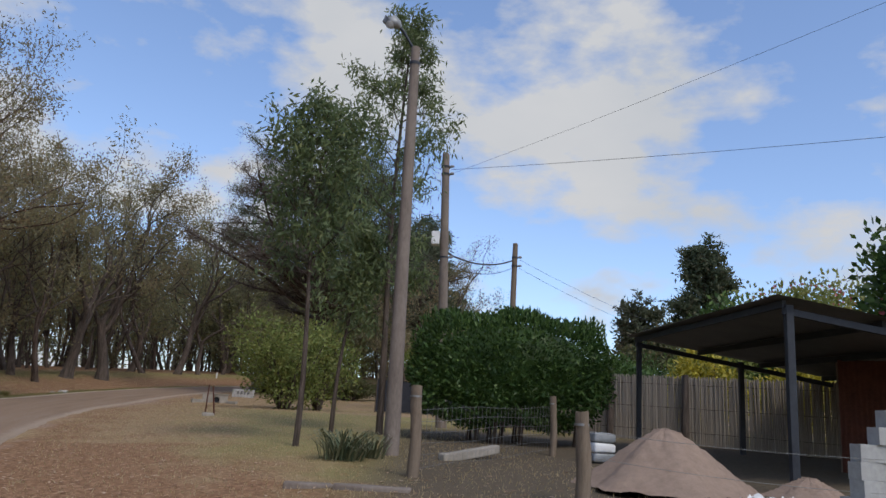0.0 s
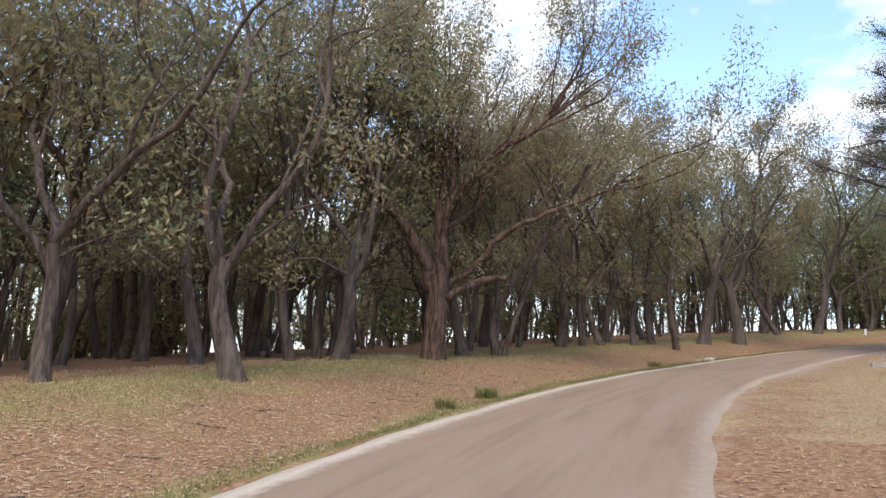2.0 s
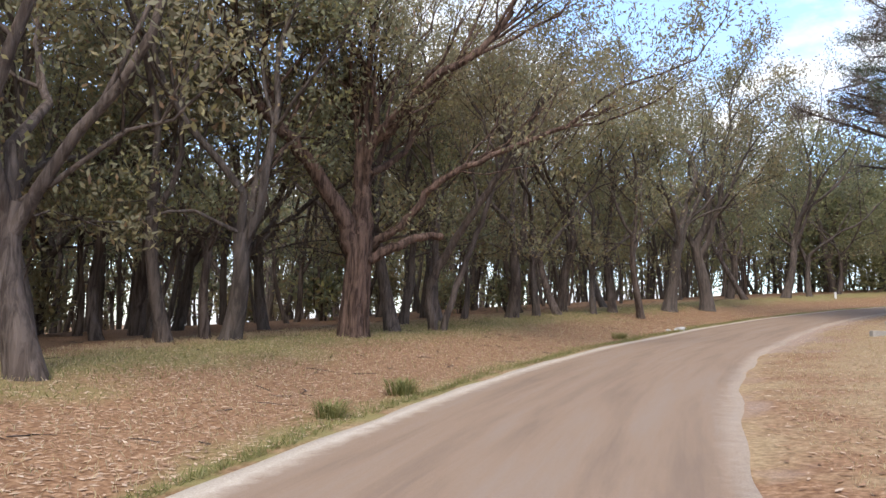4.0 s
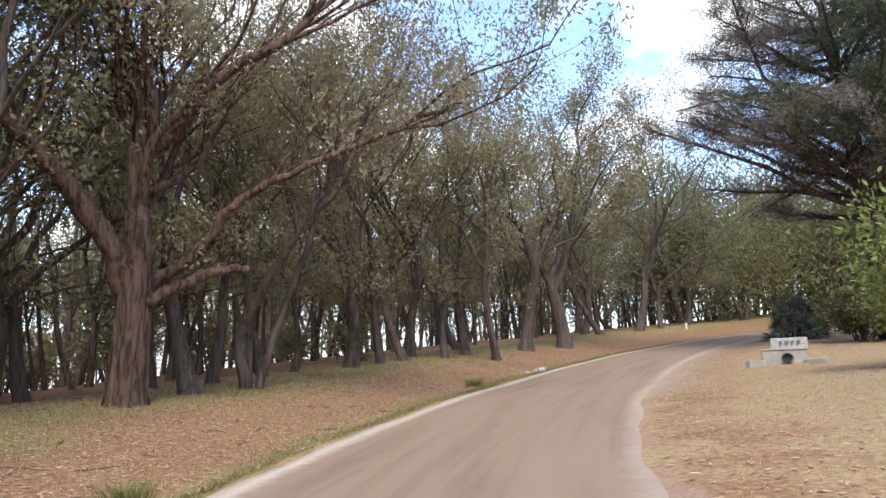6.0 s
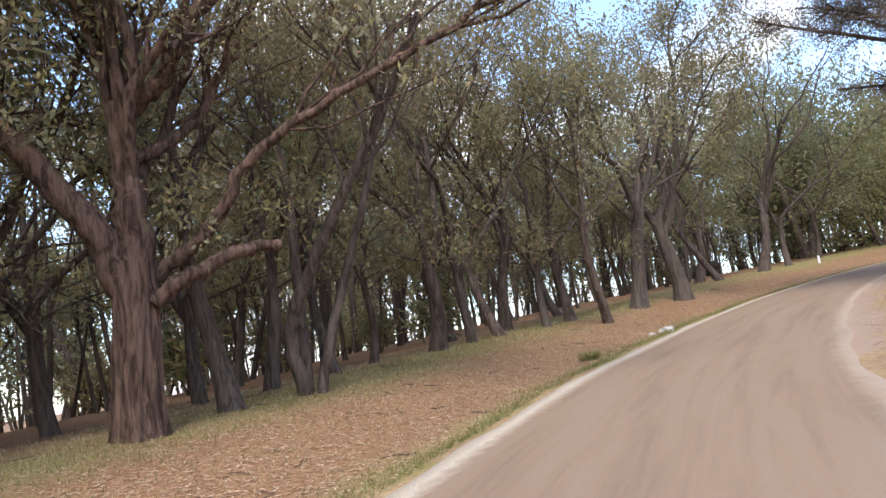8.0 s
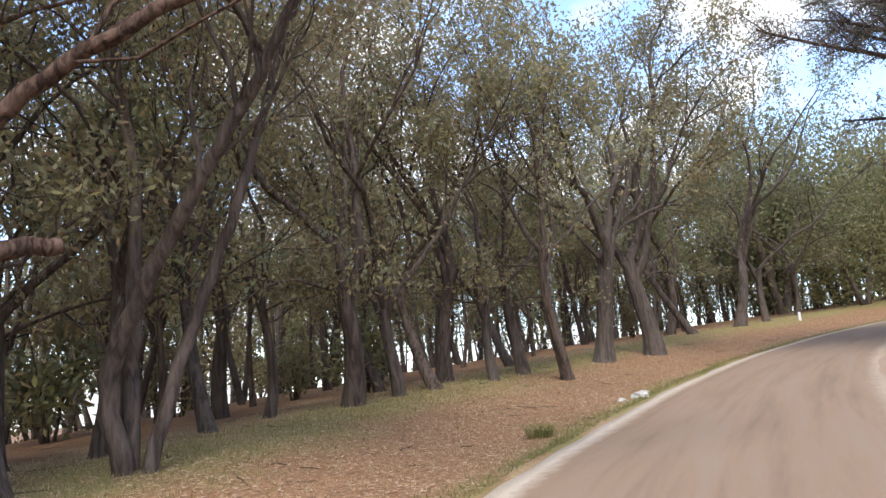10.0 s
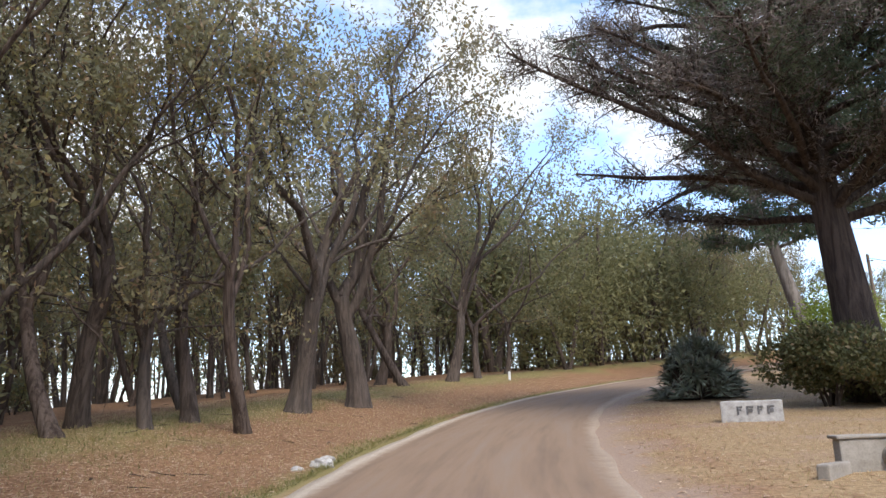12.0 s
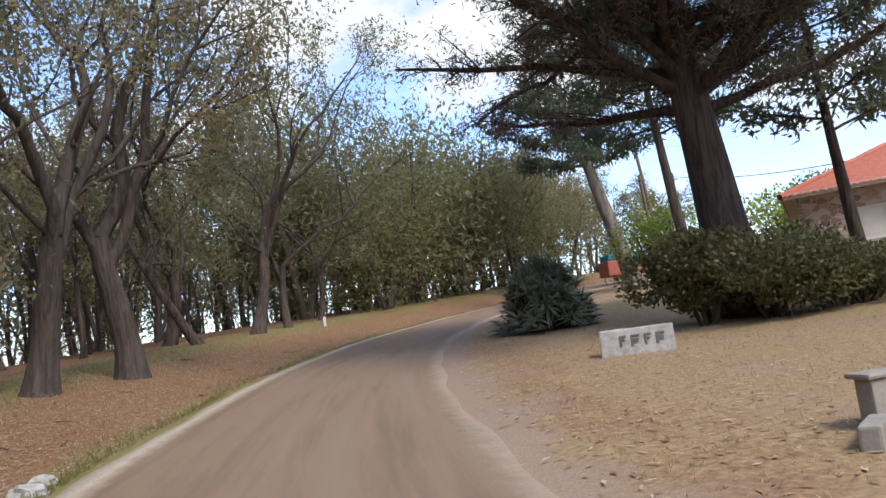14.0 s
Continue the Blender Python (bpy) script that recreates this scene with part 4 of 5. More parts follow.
def lamp_pole():
    x, y = -0.7, 14.6
    ob = thing("street_lamp", Matrix(), "tall leaning concrete lamp pole with a grey lamp head", "street lamp")
    f = np.linspace(0, 1, 12)
    line = np.stack([-0.14 * f, 0 * f, -0.3 + 8.5 * f], -1)
    part_np("pole", *tube(line, 0.155 - 0.06 * f, 14), M_POLE, ob, smooth=True)
    part_np("band", *tube([(-0.135, 0, 7.8), (-0.135, 0, 7.87)], [0.11, 0.11], 14), M_STEEL, ob)
    arm = [(-0.14, 0, 8.1), (-0.27, 0, 8.32), (-0.42, -0.02, 8.55), (-0.56, -0.03, 8.7)]
    part_np("arm", *tube(arm, [0.03] * 4, 8), M_STEEL, ob, smooth=True)
    head = part_np("lamp_head", *tube([(-0.48, -0.03, 8.62), (-0.55, -0.03, 8.69), (-0.67, -0.03, 8.77), (-0.79, -0.03, 8.77), (-0.86, -0.03, 8.72)], [0.03, 0.1, 0.14, 0.12, 0.03], 14), M_LAMP, ob, smooth=True)
    part_np("lens", *tube([(-0.7, -0.03, 8.7), (-0.705, -0.03, 8.63), (-0.71, -0.03, 8.6)], [0.12, 0.09, 0.01], 12), M_GLASS, head, "rounded glass lens", smooth=True)
    ob.matrix_world = spot(x, y)
    return ob


def power_pole(x, y, top, lean, r, mat, label, fittings):
    ob = thing("utility_pole", Matrix(), label, "utility pole")
    f = np.linspace(0, 1, 10)
    part_np("pole", *tube(np.stack([lean * f, 0 * f, -0.3 + (top + 0.3) * f], -1), r * (1 - 0.3 * f), 12), mat, ob, smooth=True)
    bm = bmesh.new()
    bmesh.ops.create_cone(bm, cap_ends=True, segments=12, radius1=r * 0.7, radius2=r * 0.55, depth=0.05, matrix=pose(lean, 0, top + 0.02))
    part("cap", bm, mat, ob)
    for z, kind in fittings:
        px = lean * z / top
        if kind == "box":
            bm = bmesh.new()
            box(bm, px - 0.42, px - 0.16, -0.2, 0.06, z - 0.22, z + 0.22, 0.03)
            part("meter_box", bm, M_PLASTIC, ob, "pale grey meter box")
        else:
            part_np("insulator", *tube([(px + 0.12, -0.05, z), (px + 0.18, -0.06, z + 0.02), (px + 0.24, -0.07, z + 0.02), (px + 0.28, -0.07, z + 0.02)], [0.03, 0.05, 0.05, 0.02], 10), M_LAMP, ob)
            part_np("clamp_band", *tube([(px, 0, z - 0.03), (px, 0, z + 0.03)], [r * 0.86] * 2, 12), M_STEEL, ob)
    ob.matrix_world = spot(x, y)
    return ob


lamp_pole()
power_pole(0.3, 24.0, 8.8, -0.4, 0.17, M_POLE, "weathered concrete power pole rising behind the hedge", [(5.9, "box"), (8.35, "band"), (8.1, "band"), (5.3, "band")])
power_pole(2.9, 30.0, 7.0, 0.0, 0.15, M_WOOD, "dark wooden service pole behind the hedge", [(6.45, "band"), (6.1, "band")])
wire("overhead_cable", ((0.1, 24, 9.85), (26.0, 7.0, 8.6)), 0.35, 0.007, M_WIRE, "thin black overhead cable on the power pole")
wire("overhead_cable", ((0.1, 24, 9.7), (15.6, -1.5, 9.3)), 0.3, 0.004, M_WIRE, "thin black overhead cable on the power pole")
wire("overhead_cable", ((3.1, 30, 8.35), (22, 58, 9.6)), 0.6, 0.007, M_WIRE, "thin black service cable leaving the wooden pole")
wire("overhead_cable", ((3.1, 30, 8.0), (22, 58, 9.1)), 0.7, 0.007, M_WIRE, "thin black service cable leaving the wooden pole")
wire("overhead_cable", ((0.2, 24, 7.0), (2.8, 30, 8.3)), 0.25, 0.03, M_WIRE, "thick black cable between the two poles")
wire("overhead_cable", ((0.2, 24, 6.7), (2.8, 30, 8.0)), 0.3, 0.012, M_WIRE, "thin cable between the two poles")


def fence_post(x, y, tall, r, label, group="fence posts"):
    rng = np.random.default_rng(int(100 * tall + 7 * x))
    ob = thing("fence_post", Matrix(), label, "post", group)
    f = np.linspace(0, 1, 7)
    line = np.stack([0.02 * np.sin(4 * f), 0.015 * np.cos(5 * f), -0.2 + (tall + 0.2) * f], -1)
    v, q = tube(line, r * (1.06 - 0.12 * f), 12)
    v = v + rng.normal(0, 0.004, v.shape)
    part_np("stake", v, q, M_WOOD, ob, smooth=True)
    bm = bmesh.new()
    bmesh.ops.create_circle(bm, cap_ends=True, radius=r * 0.95, segments=12, matrix=pose(line[-1][0], line[-1][1], tall - 0.003, 6, 3, 0))
    part("cut_end", bm, M_WOOD, ob)
    part_np("wire_tie", *tube([(line[-1][0], 0, tall - 0.17), (line[-1][0], 0, tall - 0.14)], [r * 1.05] * 2, 12), M_GALV, ob)
    ob.matrix_world = spot(x, y)
    return ob


fence_post(-0.23, 11.5, 1.3, 0.085, "round weathered fence post beside the lamp pole")
fence_post(1.85, 9.6, 1.1, 0.09, "round weathered fence post beside the sand heap")
fence_post(2.5, 16.2, 1.2, 0.07, "dark fence post under the hedge")


def wire_fence(a, b, tall):
    """Field wire: level strands and uprights."""
    ob = thing("wire_fence", Matrix(), "sagging galvanised wire mesh fence before the hedge", "fence")
    n = Vector(b) - Vector(a)
    for k in range(6):
        z = 0.12 + k * (tall - 0.15) / 5
        pts = [(a[0] + n.x * f, a[1] + n.y * f, gz(a[0] + n.x * f, a[1] + n.y * f) + z + 0.02 * math.sin(9 * f + k)) for f in np.linspace(0, 1, 12)]
        part_np("strand", *tube(pts, [0.003] * 12, 4), M_GALV, ob)
    for k in range(1, 34):
        f = k / 34
        x, y = a[0] + n.x * f, a[1] + n.y * f
        part_np("upright", *tube([(x, y, gz(x, y) + 0.1), (x + 0.01, y, gz(x, y) + tall)], [0.0025] * 2, 4), M_GALV, ob)
    return ob


wire_fence((-0.15, 11.55, 0), (2.45, 16.15, 0), 1.0)
wire("fence_wire", ((1.85, 9.6, 1.55), (5.6, 8.2, 1.45)), 0.06, 0.003, M_GALV, "loose wire strand on the fence post", "wire")
wire("fence_wire", ((1.85, 9.6, 1.25), (5.6, 8.2, 1.1)), 0.08, 0.003, M_GALV, "loose wire strand on the fence post", "wire")


def hedge(x, y, size, seed):
    rng = np.random.default_rng(seed)
    ob = thing("hedge", Matrix(), "dense clipped dark green hedge with bright young tips", "hedge")
    n = 26000
    d = rng.normal(0, 1, (n, 3))
    d /= np.abs(d).max(1)[:, None] * 0.55 + np.linalg.norm(d, axis=1)[:, None] * 0.45
    p = d * np.array(size) / 2 * rng.uniform(0.8, 1.03, (n, 1))
    p += 0.09 * np.sin(p[:, [1, 2, 0]] * 3.1 + 1) + 0.05 * np.sin(p[:, [2, 0, 1]] * 7)
    p[:, 2] += size[2] / 2 + 0.35
    up = np.where(p[:, 2:3] > size[2] * 0.9, 1.3, 0.3) * np.array([0, 0, 1])
    part_np("foliage", *leaf_quads(rng, p, d * 0.4 + up, 0.13, 0.055, 0.5), M_HEDGE, ob)
    bm = bmesh.new()
    bmesh.ops.create_icosphere(bm, subdivisions=3, radius=1)
    for v in bm.verts:
        v.co = Vector((v.co.x * size[0] * 0.42, v.co.y * size[1] * 0.4, v.co.z * size[2] * 0.4 + size[2] / 2 + 0.35)) + noise.noise_vector(v.co * 3) * 0.2
    part("core", bm, M_HEDGE, ob)
    for s in range(9):
        px, py = rng.uniform(-0.35, 0.35) * size[0], rng.uniform(-0.2, 0.2) * size[1]
        part_np("stem", *tube([(px, py, -0.1), (px + 0.05, py, 0.5), (px * 0.9, py, 1.3)], [0.06, 0.05, 0.03], 7), M_BARK, ob)
    ob.matrix_world = spot(x, y, -4)
    return ob


hedge(1.85, 19.3, (4.9, 2.9, 2.75), 41)


def sapling(x, y, seed, tall, wide, base, label, mat=None, per=120, lean=0.0):
    """A young tree: thin stem, light branches, an upright crown."""
    rng = np.random.default_rng(seed)
    tubes, tips = [], []
    f = np.linspace(0, 1, 12)
    stem = np.stack([lean * tall * f + 0.06 * np.sin(6 * f + seed), 0.05 * np.cos(5 * f), tall * f - 0.15], -1)
    tubes.append((stem, 0.065 * (1 - 0.85 * f) * max(1, tall / 8), 9))
    for k in range(26):
        g = base + (0.97 - base) * k / 26
        i = min(int(g * 11), 10)
        p = stem[i] + (stem[i + 1] - stem[i]) * (g * 11 - i)
        a = 2.4 * k + rng.uniform(-0.4, 0.4)
        w = wide * math.sin(math.pi * min(1, 0.22 + 0.78 * (g - base) / (1 - base))) ** 0.7
        grow(rng, p, [math.cos(a), math.sin(a), 0.75], w * rng.uniform(0.6, 1.05), 0.02, 2, 3, tubes, tips, up=0.2, wobble=0.15, kids=(3, 5), open_angle=0.6, shrink=0.6)
    q = leaf_quads(rng, crown_points(rng, tips, per, 0.16), np.array([0, 0, -0.6]), 0.19, 0.05, 0.6)
    return tree_thing("young_tree", spot(x, y), tubes, q, M_BARK, mat or M_GUM_YOUNG, label, "tree", "young trees by the lamp pole")


sapling(-2.65, 15.4, 51, 7.4, 1.3, 0.46, "slender young eucalyptus with blue-green leaves", per=56)
sapling(-1.35, 19.8, 52, 11.9, 1.5, 0.3, "tall slender young eucalyptus with hanging leaves", per=84)
sapling(-2.5, 19.6, 53, 5.2, 0.9, 0.5, "thin leaning young tree with few leaves", per=40, lean=0.08)
bush("acacia_bush", spot(-6.1, 32.3), 54, (5.0, 4.2, 3.9), M_SHRUB, "airy light green acacia bush on dry grass", 7500, 0.17, 0.075, 9, hollow=0.45, lumps=16)
bush("acacia_bush", spot(-4.9, 33.6), 55, (3.0, 2.6, 4.2), M_SHRUB, "light green bush with some yellowing leaves", 4000, 0.17, 0.075, 7, hollow=0.3, lumps=14)


def strap_clump(x, y, seed, r, n, mat, label, half=0.013, size=1.0):
    """A tuft of arching strap leaves."""
    rng = np.random.default_rng(seed)
    vs, fs, at = [], [], 0
    for k in range(n):
        a, b = rng.uniform(0, 6.28), rng.uniform(0, r * 0.6)
        p0 = np.array([math.cos(a) * b, math.sin(a) * b, 0.0])
        d = np.array([math.cos(a + rng.normal(0, 0.5)), math.sin(a + rng.normal(0, 0.5)), 0])
        ln, side = size * rng.uniform(0.3, 0.9), np.array([-d[1], d[0], 0]) * half
        for g, wv in ((0, 0.8), (0.35, 1.0), (0.7, 0.8), (1.0, 0.1)):
            p = p0 + d * ln * 0.75 * g + np.array([0, 0, ln * (2.2 * g - 1.5 * g * g)])
            vs += [p - side * wv, p + side * wv]
        fs += [(at + 2 * j, at + 2 * j + 1, at + 2 * j + 3, at + 2 * j + 2) for j in range(3)]
        at += 8
    ob = part_np("strap_leaf_plant", vs, fs, mat)
    ob.matrix_world = spot(x, y)
    return tagged(ob, label, "plant")


strap_clump(-1.45, 13.3, 61, 0.6, 230, M_STRAP, "clump of arching strap leaves below the lamp pole", 0.011, 0.72)
strap_clump(-1.0, 13.9, 62, 0.4, 100, M_STRAP, "small clump of strap leaves beside the lamp pole", 0.011, 0.6)
for k, (x, y, w, turn) in enumerate(((-1.5, 10.2, 0.62, 8), (-0.68, 10.05, 0.95, -3))):
    ob = tagged(part("kerb_stone", rough_box(-w / 2, w / 2, -0.13, 0.13, -0.15, 0.05, 0.02, 20 + k), M_POLE), "broken concrete kerb stone lying on dry earth", "kerb stone")
    ob.matrix_world = spot(x, y, turn)
ob = tagged(part("concrete_beam", rough_box(-0.7, 0.7, -0.09, 0.09, 0, 0.16, 0.01, 25), M_CONCRETE), "short concrete beam lying under the wire fence", "beam")
ob.matrix_world = pose(0.75, 14.6, gz(0.75, 14.6) + 0.02, 0, -9, 40)


def sand_heap(x, y, r, h):
    rng = np.random.default_rng(71)
    a, k = np.linspace(0, 2 * np.pi, 72, endpoint=False), np.linspace(0, 1, 26)
    rad = r * k[:, None] * (1 + 0.1 * np.sin(3 * a + 1) + 0.06 * np.sin(7 * a))
    z = h * (1.06 - np.sqrt(k * k + 0.0036) + 0.04 * np.sin(k * 6))[:, None] * (1 + 0.06 * k[:, None] * np.sin(5 * a + 2)) + rng.normal(0, 0.012, (26, 72)) - 0.05 * k[:, None]
    v = np.stack([rad * np.cos(a), rad * np.sin(a), z], -1).reshape(-1, 3)
    i, j = np.meshgrid(np.arange(25), np.arange(72), indexing="ij")
    f = np.stack([i * 72 + j, (i + 1) * 72 + j, (i + 1) * 72 + (j + 1) % 72, i * 72 + (j + 1) % 72], -1).reshape(-1, 4)
    ob = tagged(part_np("sand_pile", v, f, M_SAND, smooth=True), "heap of pinkish builders' sand on bare earth", "sand heap")
    ob.matrix_world = spot(x, y)


sand_heap(3.45, 11.6, 1.35, 0.86)
sand_heap(5.5, 11.5, 0.7, 0.28)


def carport():
    """Steel posts, a sloping zinc roof on purlins."""
    ob = thing("carport", Matrix(), "dark steel carport with a sloping corrugated zinc roof", "carport")
    a, c = Vector((5.05, 19.4, 4.22)), Vector((5.4, 11.85, 3.92))
    e, g = Vector((11.4, 19.6, 3.35)), Vector((11.8, 12.1, 3.05))

    def at(u, v):
        return a.lerp(c, v).lerp(e.lerp(g, v), u)
    vs, n, k = [], 92, 2
    for i in range(n + 1):
        v = -0.03 + 1.06 * i / n
        for u in (-0.03, 1.0):
            vs.append(tuple(at(u, v) + Vector((0, 0, 0.05 + 0.018 * (i % 2)))))
    for i in range(n + 1):
        v = -0.03 + 1.06 * i / n
        for u in (-0.03, 1.0):
            vs.append(tuple(at(u, v) + Vector((0, 0, 0.045 + 0.018 * (i % 2)))))
    m = 2 * (n + 1)
    fs = [(2 * i, 2 * i + 1, 2 * i + 3, 2 * i + 2) for i in range(n)] + [(m + 2 * i, m + 2 * i + 2, m + 2 * i + 3, m + 2 * i + 1) for i in range(n)]
    part_np("roof_sheet", vs, fs, M_SHEET, ob)
    for u in (0.0, 0.25, 0.5, 0.75, 0.99):
        p, q = at(u, 0), at(u, 1)
        bm = bmesh.new()
        ln = (q - p).length
        box(bm, -ln / 2, ln / 2, -0.035, 0.035, -0.09, 0.03, 0.006)
        bmesh.ops.transform(bm, verts=bm.verts[:], matrix=Matrix.Translation((p + q) / 2) @ (q - p).to_track_quat("X", "Z").to_matrix().to_4x4())
        part("purlin", bm, M_STEEL, ob)
    for v in (0.0, 1.0):
        p, q = at(0, v), at(0.99, v)
        bm = bmesh.new()
        ln = (q - p).length
        box(bm, -ln / 2, ln / 2, -0.04, 0.04, -0.2, -0.09, 0.006)
        bmesh.ops.transform(bm, verts=bm.verts[:], matrix=Matrix.Translation((p + q) / 2) @ (q - p).to_track_quat("X", "Z").to_matrix().to_4x4())
        part("beam", bm, M_STEEL, ob)
    for u, v in ((0.01, 0.0), (0.01, 1.0), (0.42, 0.0), (0.97, 0.0), (0.97, 1.0)):
        p = at(u, v)
        bm = bmesh.new()
        box(bm, p.x - 0.06, p.x + 0.06, p.y - 0.06, p.y + 0.06, gz(p.x, p.y) - 0.1, p.z - 0.04, 0.012)
        part("post", bm, M_STEEL, ob)
    return ob


carport()


def cane_fence(a, b, tall):
    rng = np.random.default_rng(81)
    ob = thing("cane_fence", Matrix(), "tall grey cane fence with dark posts behind the carport", "fence")
    n = Vector((b[0] - a[0], b[1] - a[1], 0))
    count = int(n.length / 0.021)
    pieces = []
    for k in range(count):
        f = (k + rng.uniform(-0.2, 0.2)) / count
        x, y = a[0] + n.x * f + rng.normal(0, 0.008), a[1] + n.y * f + rng.normal(0, 0.008)
        z = gz(x, y)
        pieces.append(tube([(x, y, z), (x + rng.normal(0, 0.02), y, z + tall * rng.uniform(0.97, 1.03))], [0.02, 0.019], 5))
    tagged(part_np("cane_screen", *joined(pieces), M_REED, ob), kind="stuff")
    for z in (0.35, 1.0, 1.65):
        pts = [(a[0] + n.x * f + 0.03, a[1] + n.y * f - 0.04, gz(a[0] + n.x * f, a[1] + n.y * f) + z) for f in (0, 0.5, 1)]
        part_np("rail", *tube(pts, [0.014] * 3, 6), M_WOOD, ob)
    for f in (0.02, 0.3, 0.47, 0.78, 0.98):
        x, y = a[0] + n.x * f, a[1] + n.y * f - 0.1
        part_np("post", *tube([(x, y, gz(x, y) - 0.2), (x + 0.02, y, gz(x, y) + tall + 0.08)], [0.1, 0.09], 9), M_BARK, ob)
    return ob


cane_fence((2.2, 26.2), (12.6, 17.4), 1.85)


def rusty_panel():
    ob = thing("rusty_sheet", Matrix(), "rust-red metal sheet standing beside the carport", "metal sheet")
    n = 37
    wave = [(k * 0.025, 0.012 * math.sin(k * 1.57)) for k in range(n)]
    vs = [(px, py + o, z) for o in (-0.002, 0.002) for px, py in wave for z in (0.0, 2.25)]
    fs = [(s * 2 * n + 2 * k, s * 2 * n + 2 * k + 2, s * 2 * n + 2 * k + 3, s * 2 * n + 2 * k + 1) for s in (0, 1) for k in range(n - 1)]
    part_np("sheet", vs, fs, M_RUST, ob)
    for x in (0.0, 0.86):
        bm = bmesh.new()
        box(bm, x - 0.03, x + 0.03, 0.014, 0.07, -0.05, 2.2, 0.006)
        part("batten", bm, M_WOOD, ob)
    ob.matrix_world = spot(8.3, 15.9, -25)


rusty_panel()


def cinder_block(m):
    ob = thing("cinder_block", Matrix(), "grey hollow cinder block stacked beside the sand", "cinder block", "stacked cinder blocks")
    bm = bmesh.new()
    box(bm, -0.2, 0.2, -0.095, -0.06, 0, 0.19, 0.004)
    box(bm, -0.2, 0.2, 0.06, 0.095, 0, 0.19, 0.004)
    for x in (-0.183, 0.0, 0.183):
        box(bm, x - 0.017, x + 0.017, -0.06, 0.06, 0.001, 0.189)
    part("shell", bm, M_BLOCK, ob)
    ob.matrix_world = m
    return ob


block = cinder_block(spot(4.75, 8.55, 12))
for k, (dx, dy, lvl, turn) in enumerate(((0.43, 0.02, 0, 10), (0.0, 0.22, 0, 13), (0.44, 0.23, 0, 9), (0.02, 0.02, 1, 8), (0.44, 0.02, 1, 14), (0.02, 0.22, 1, 10), (0.45, 0.23, 1, 12), (0.06, 0.1, 2, 20), (0.5, 0.12, 2, 5), (0.06, 0.1, 3, 14), (0.5, 0.12, 3, 9), (0.1, 0.1, 4, 6), (0.52, 0.1, 4, 12), (0.3, 0.1, 5, 9), (0.42, 0.12, 6, 4))):
    copy_thing(block, pose(4.75 + dx, 8.55 + dy, gz(4.75, 8.55) + 0.19 * lvl + 0.001, 0, 0, turn))


def brick(m):
    ob = tagged(part("brick", rough_box(-0.12, 0.12, -0.055, 0.055, 0, 0.06, 0.003, 33, 0.008), M_BRICK), "loose red brick crusted with old mortar", "brick", "loose bricks")
    ob.matrix_world = m
    return ob


one = brick(spot(5.35, 10.6, 30))
for dx, dy, z, t in ((0.18, -0.12, 0.0, 62), (0.08, -0.04, 0.062, 40), (0.3, 0.1, 0.0, 15), (-0.2, -0.15, 0, 80)):
    copy_thing(one, pose(5.35 + dx, 10.6 + dy, gz(5.35 + dx, 10.6 + dy) + z, 0, 0, t))


def bucket_stack(x, y):
    ob = thing("stacked_bags", Matrix(), "pale grey cement sacks stacked beside the sand", "sacks")
    for k in range(3):
        bm = bmesh.new()
        box(bm, -0.24, 0.24, -0.17, 0.17, 0.19 * k, 0.19 * k + 0.18, 0.05)
        bmesh.ops.subdivide_edges(bm, edges=bm.edges[:], cuts=1, use_grid_fill=True)
        for v in bm.verts:
            v.co += noise.noise_vector(v.co * 5 + Vector((k, 2, 0))) * 0.02
        part("sack", bm, M_PLASTIC if k == 1 else M_LAMP, ob, smooth=True)
    ob.matrix_world = spot(x, y, 20)


bucket_stack(3.3, 15.3)


def crumpled_sheet(x, y):
    rng = np.random.default_rng(91)
    k = 14
    g = np.linspace(-0.4, 0.4, k)
    gx, gy = np.meshgrid(g, g * 0.6)
    z = np.abs(rng.normal(0, 0.05, gx.shape)) + 0.02
    v = np.stack([gx, gy, z], -1).reshape(-1, 3)
    i, j = np.meshgrid(np.arange(k - 1), np.arange(k - 1), indexing="ij")
    f = np.stack([i * k + j, i * k + j + 1, (i + 1) * k + j + 1, (i + 1) * k + j], -1).reshape(-1, 4)
    ob = tagged(part_np("plastic_sheet", v, f, M_PLASTIC), "crumpled pale plastic sheet lying on the ground", "plastic sheet")
    ob.matrix_world = spot(x, y, 20)


crumpled_sheet(4.58, 10.5)


def marker():
    ob = thing("marker_stakes", Matrix(), "two leaning rusty stakes set in a stone", "stakes")
    part_np("stake", *tube([(-0.1, 0, -0.05), (-0.08, 0, 0.95)], [0.025, 0.02], 6), M_RUST, ob)
    part_np("stake", *tube([(0.18, 0.05, -0.05), (0.05, 0, 0.9)], [0.03, 0.025], 6), M_RUST, ob)
    part("stone", rough_box(-0.15, 0.2, -0.1, 0.1, -0.05, 0.08, 0.04, 44, 0.03), M_CONCRETE, ob)
    ob.matrix_world = spot(-6.9, 24.4)


marker()


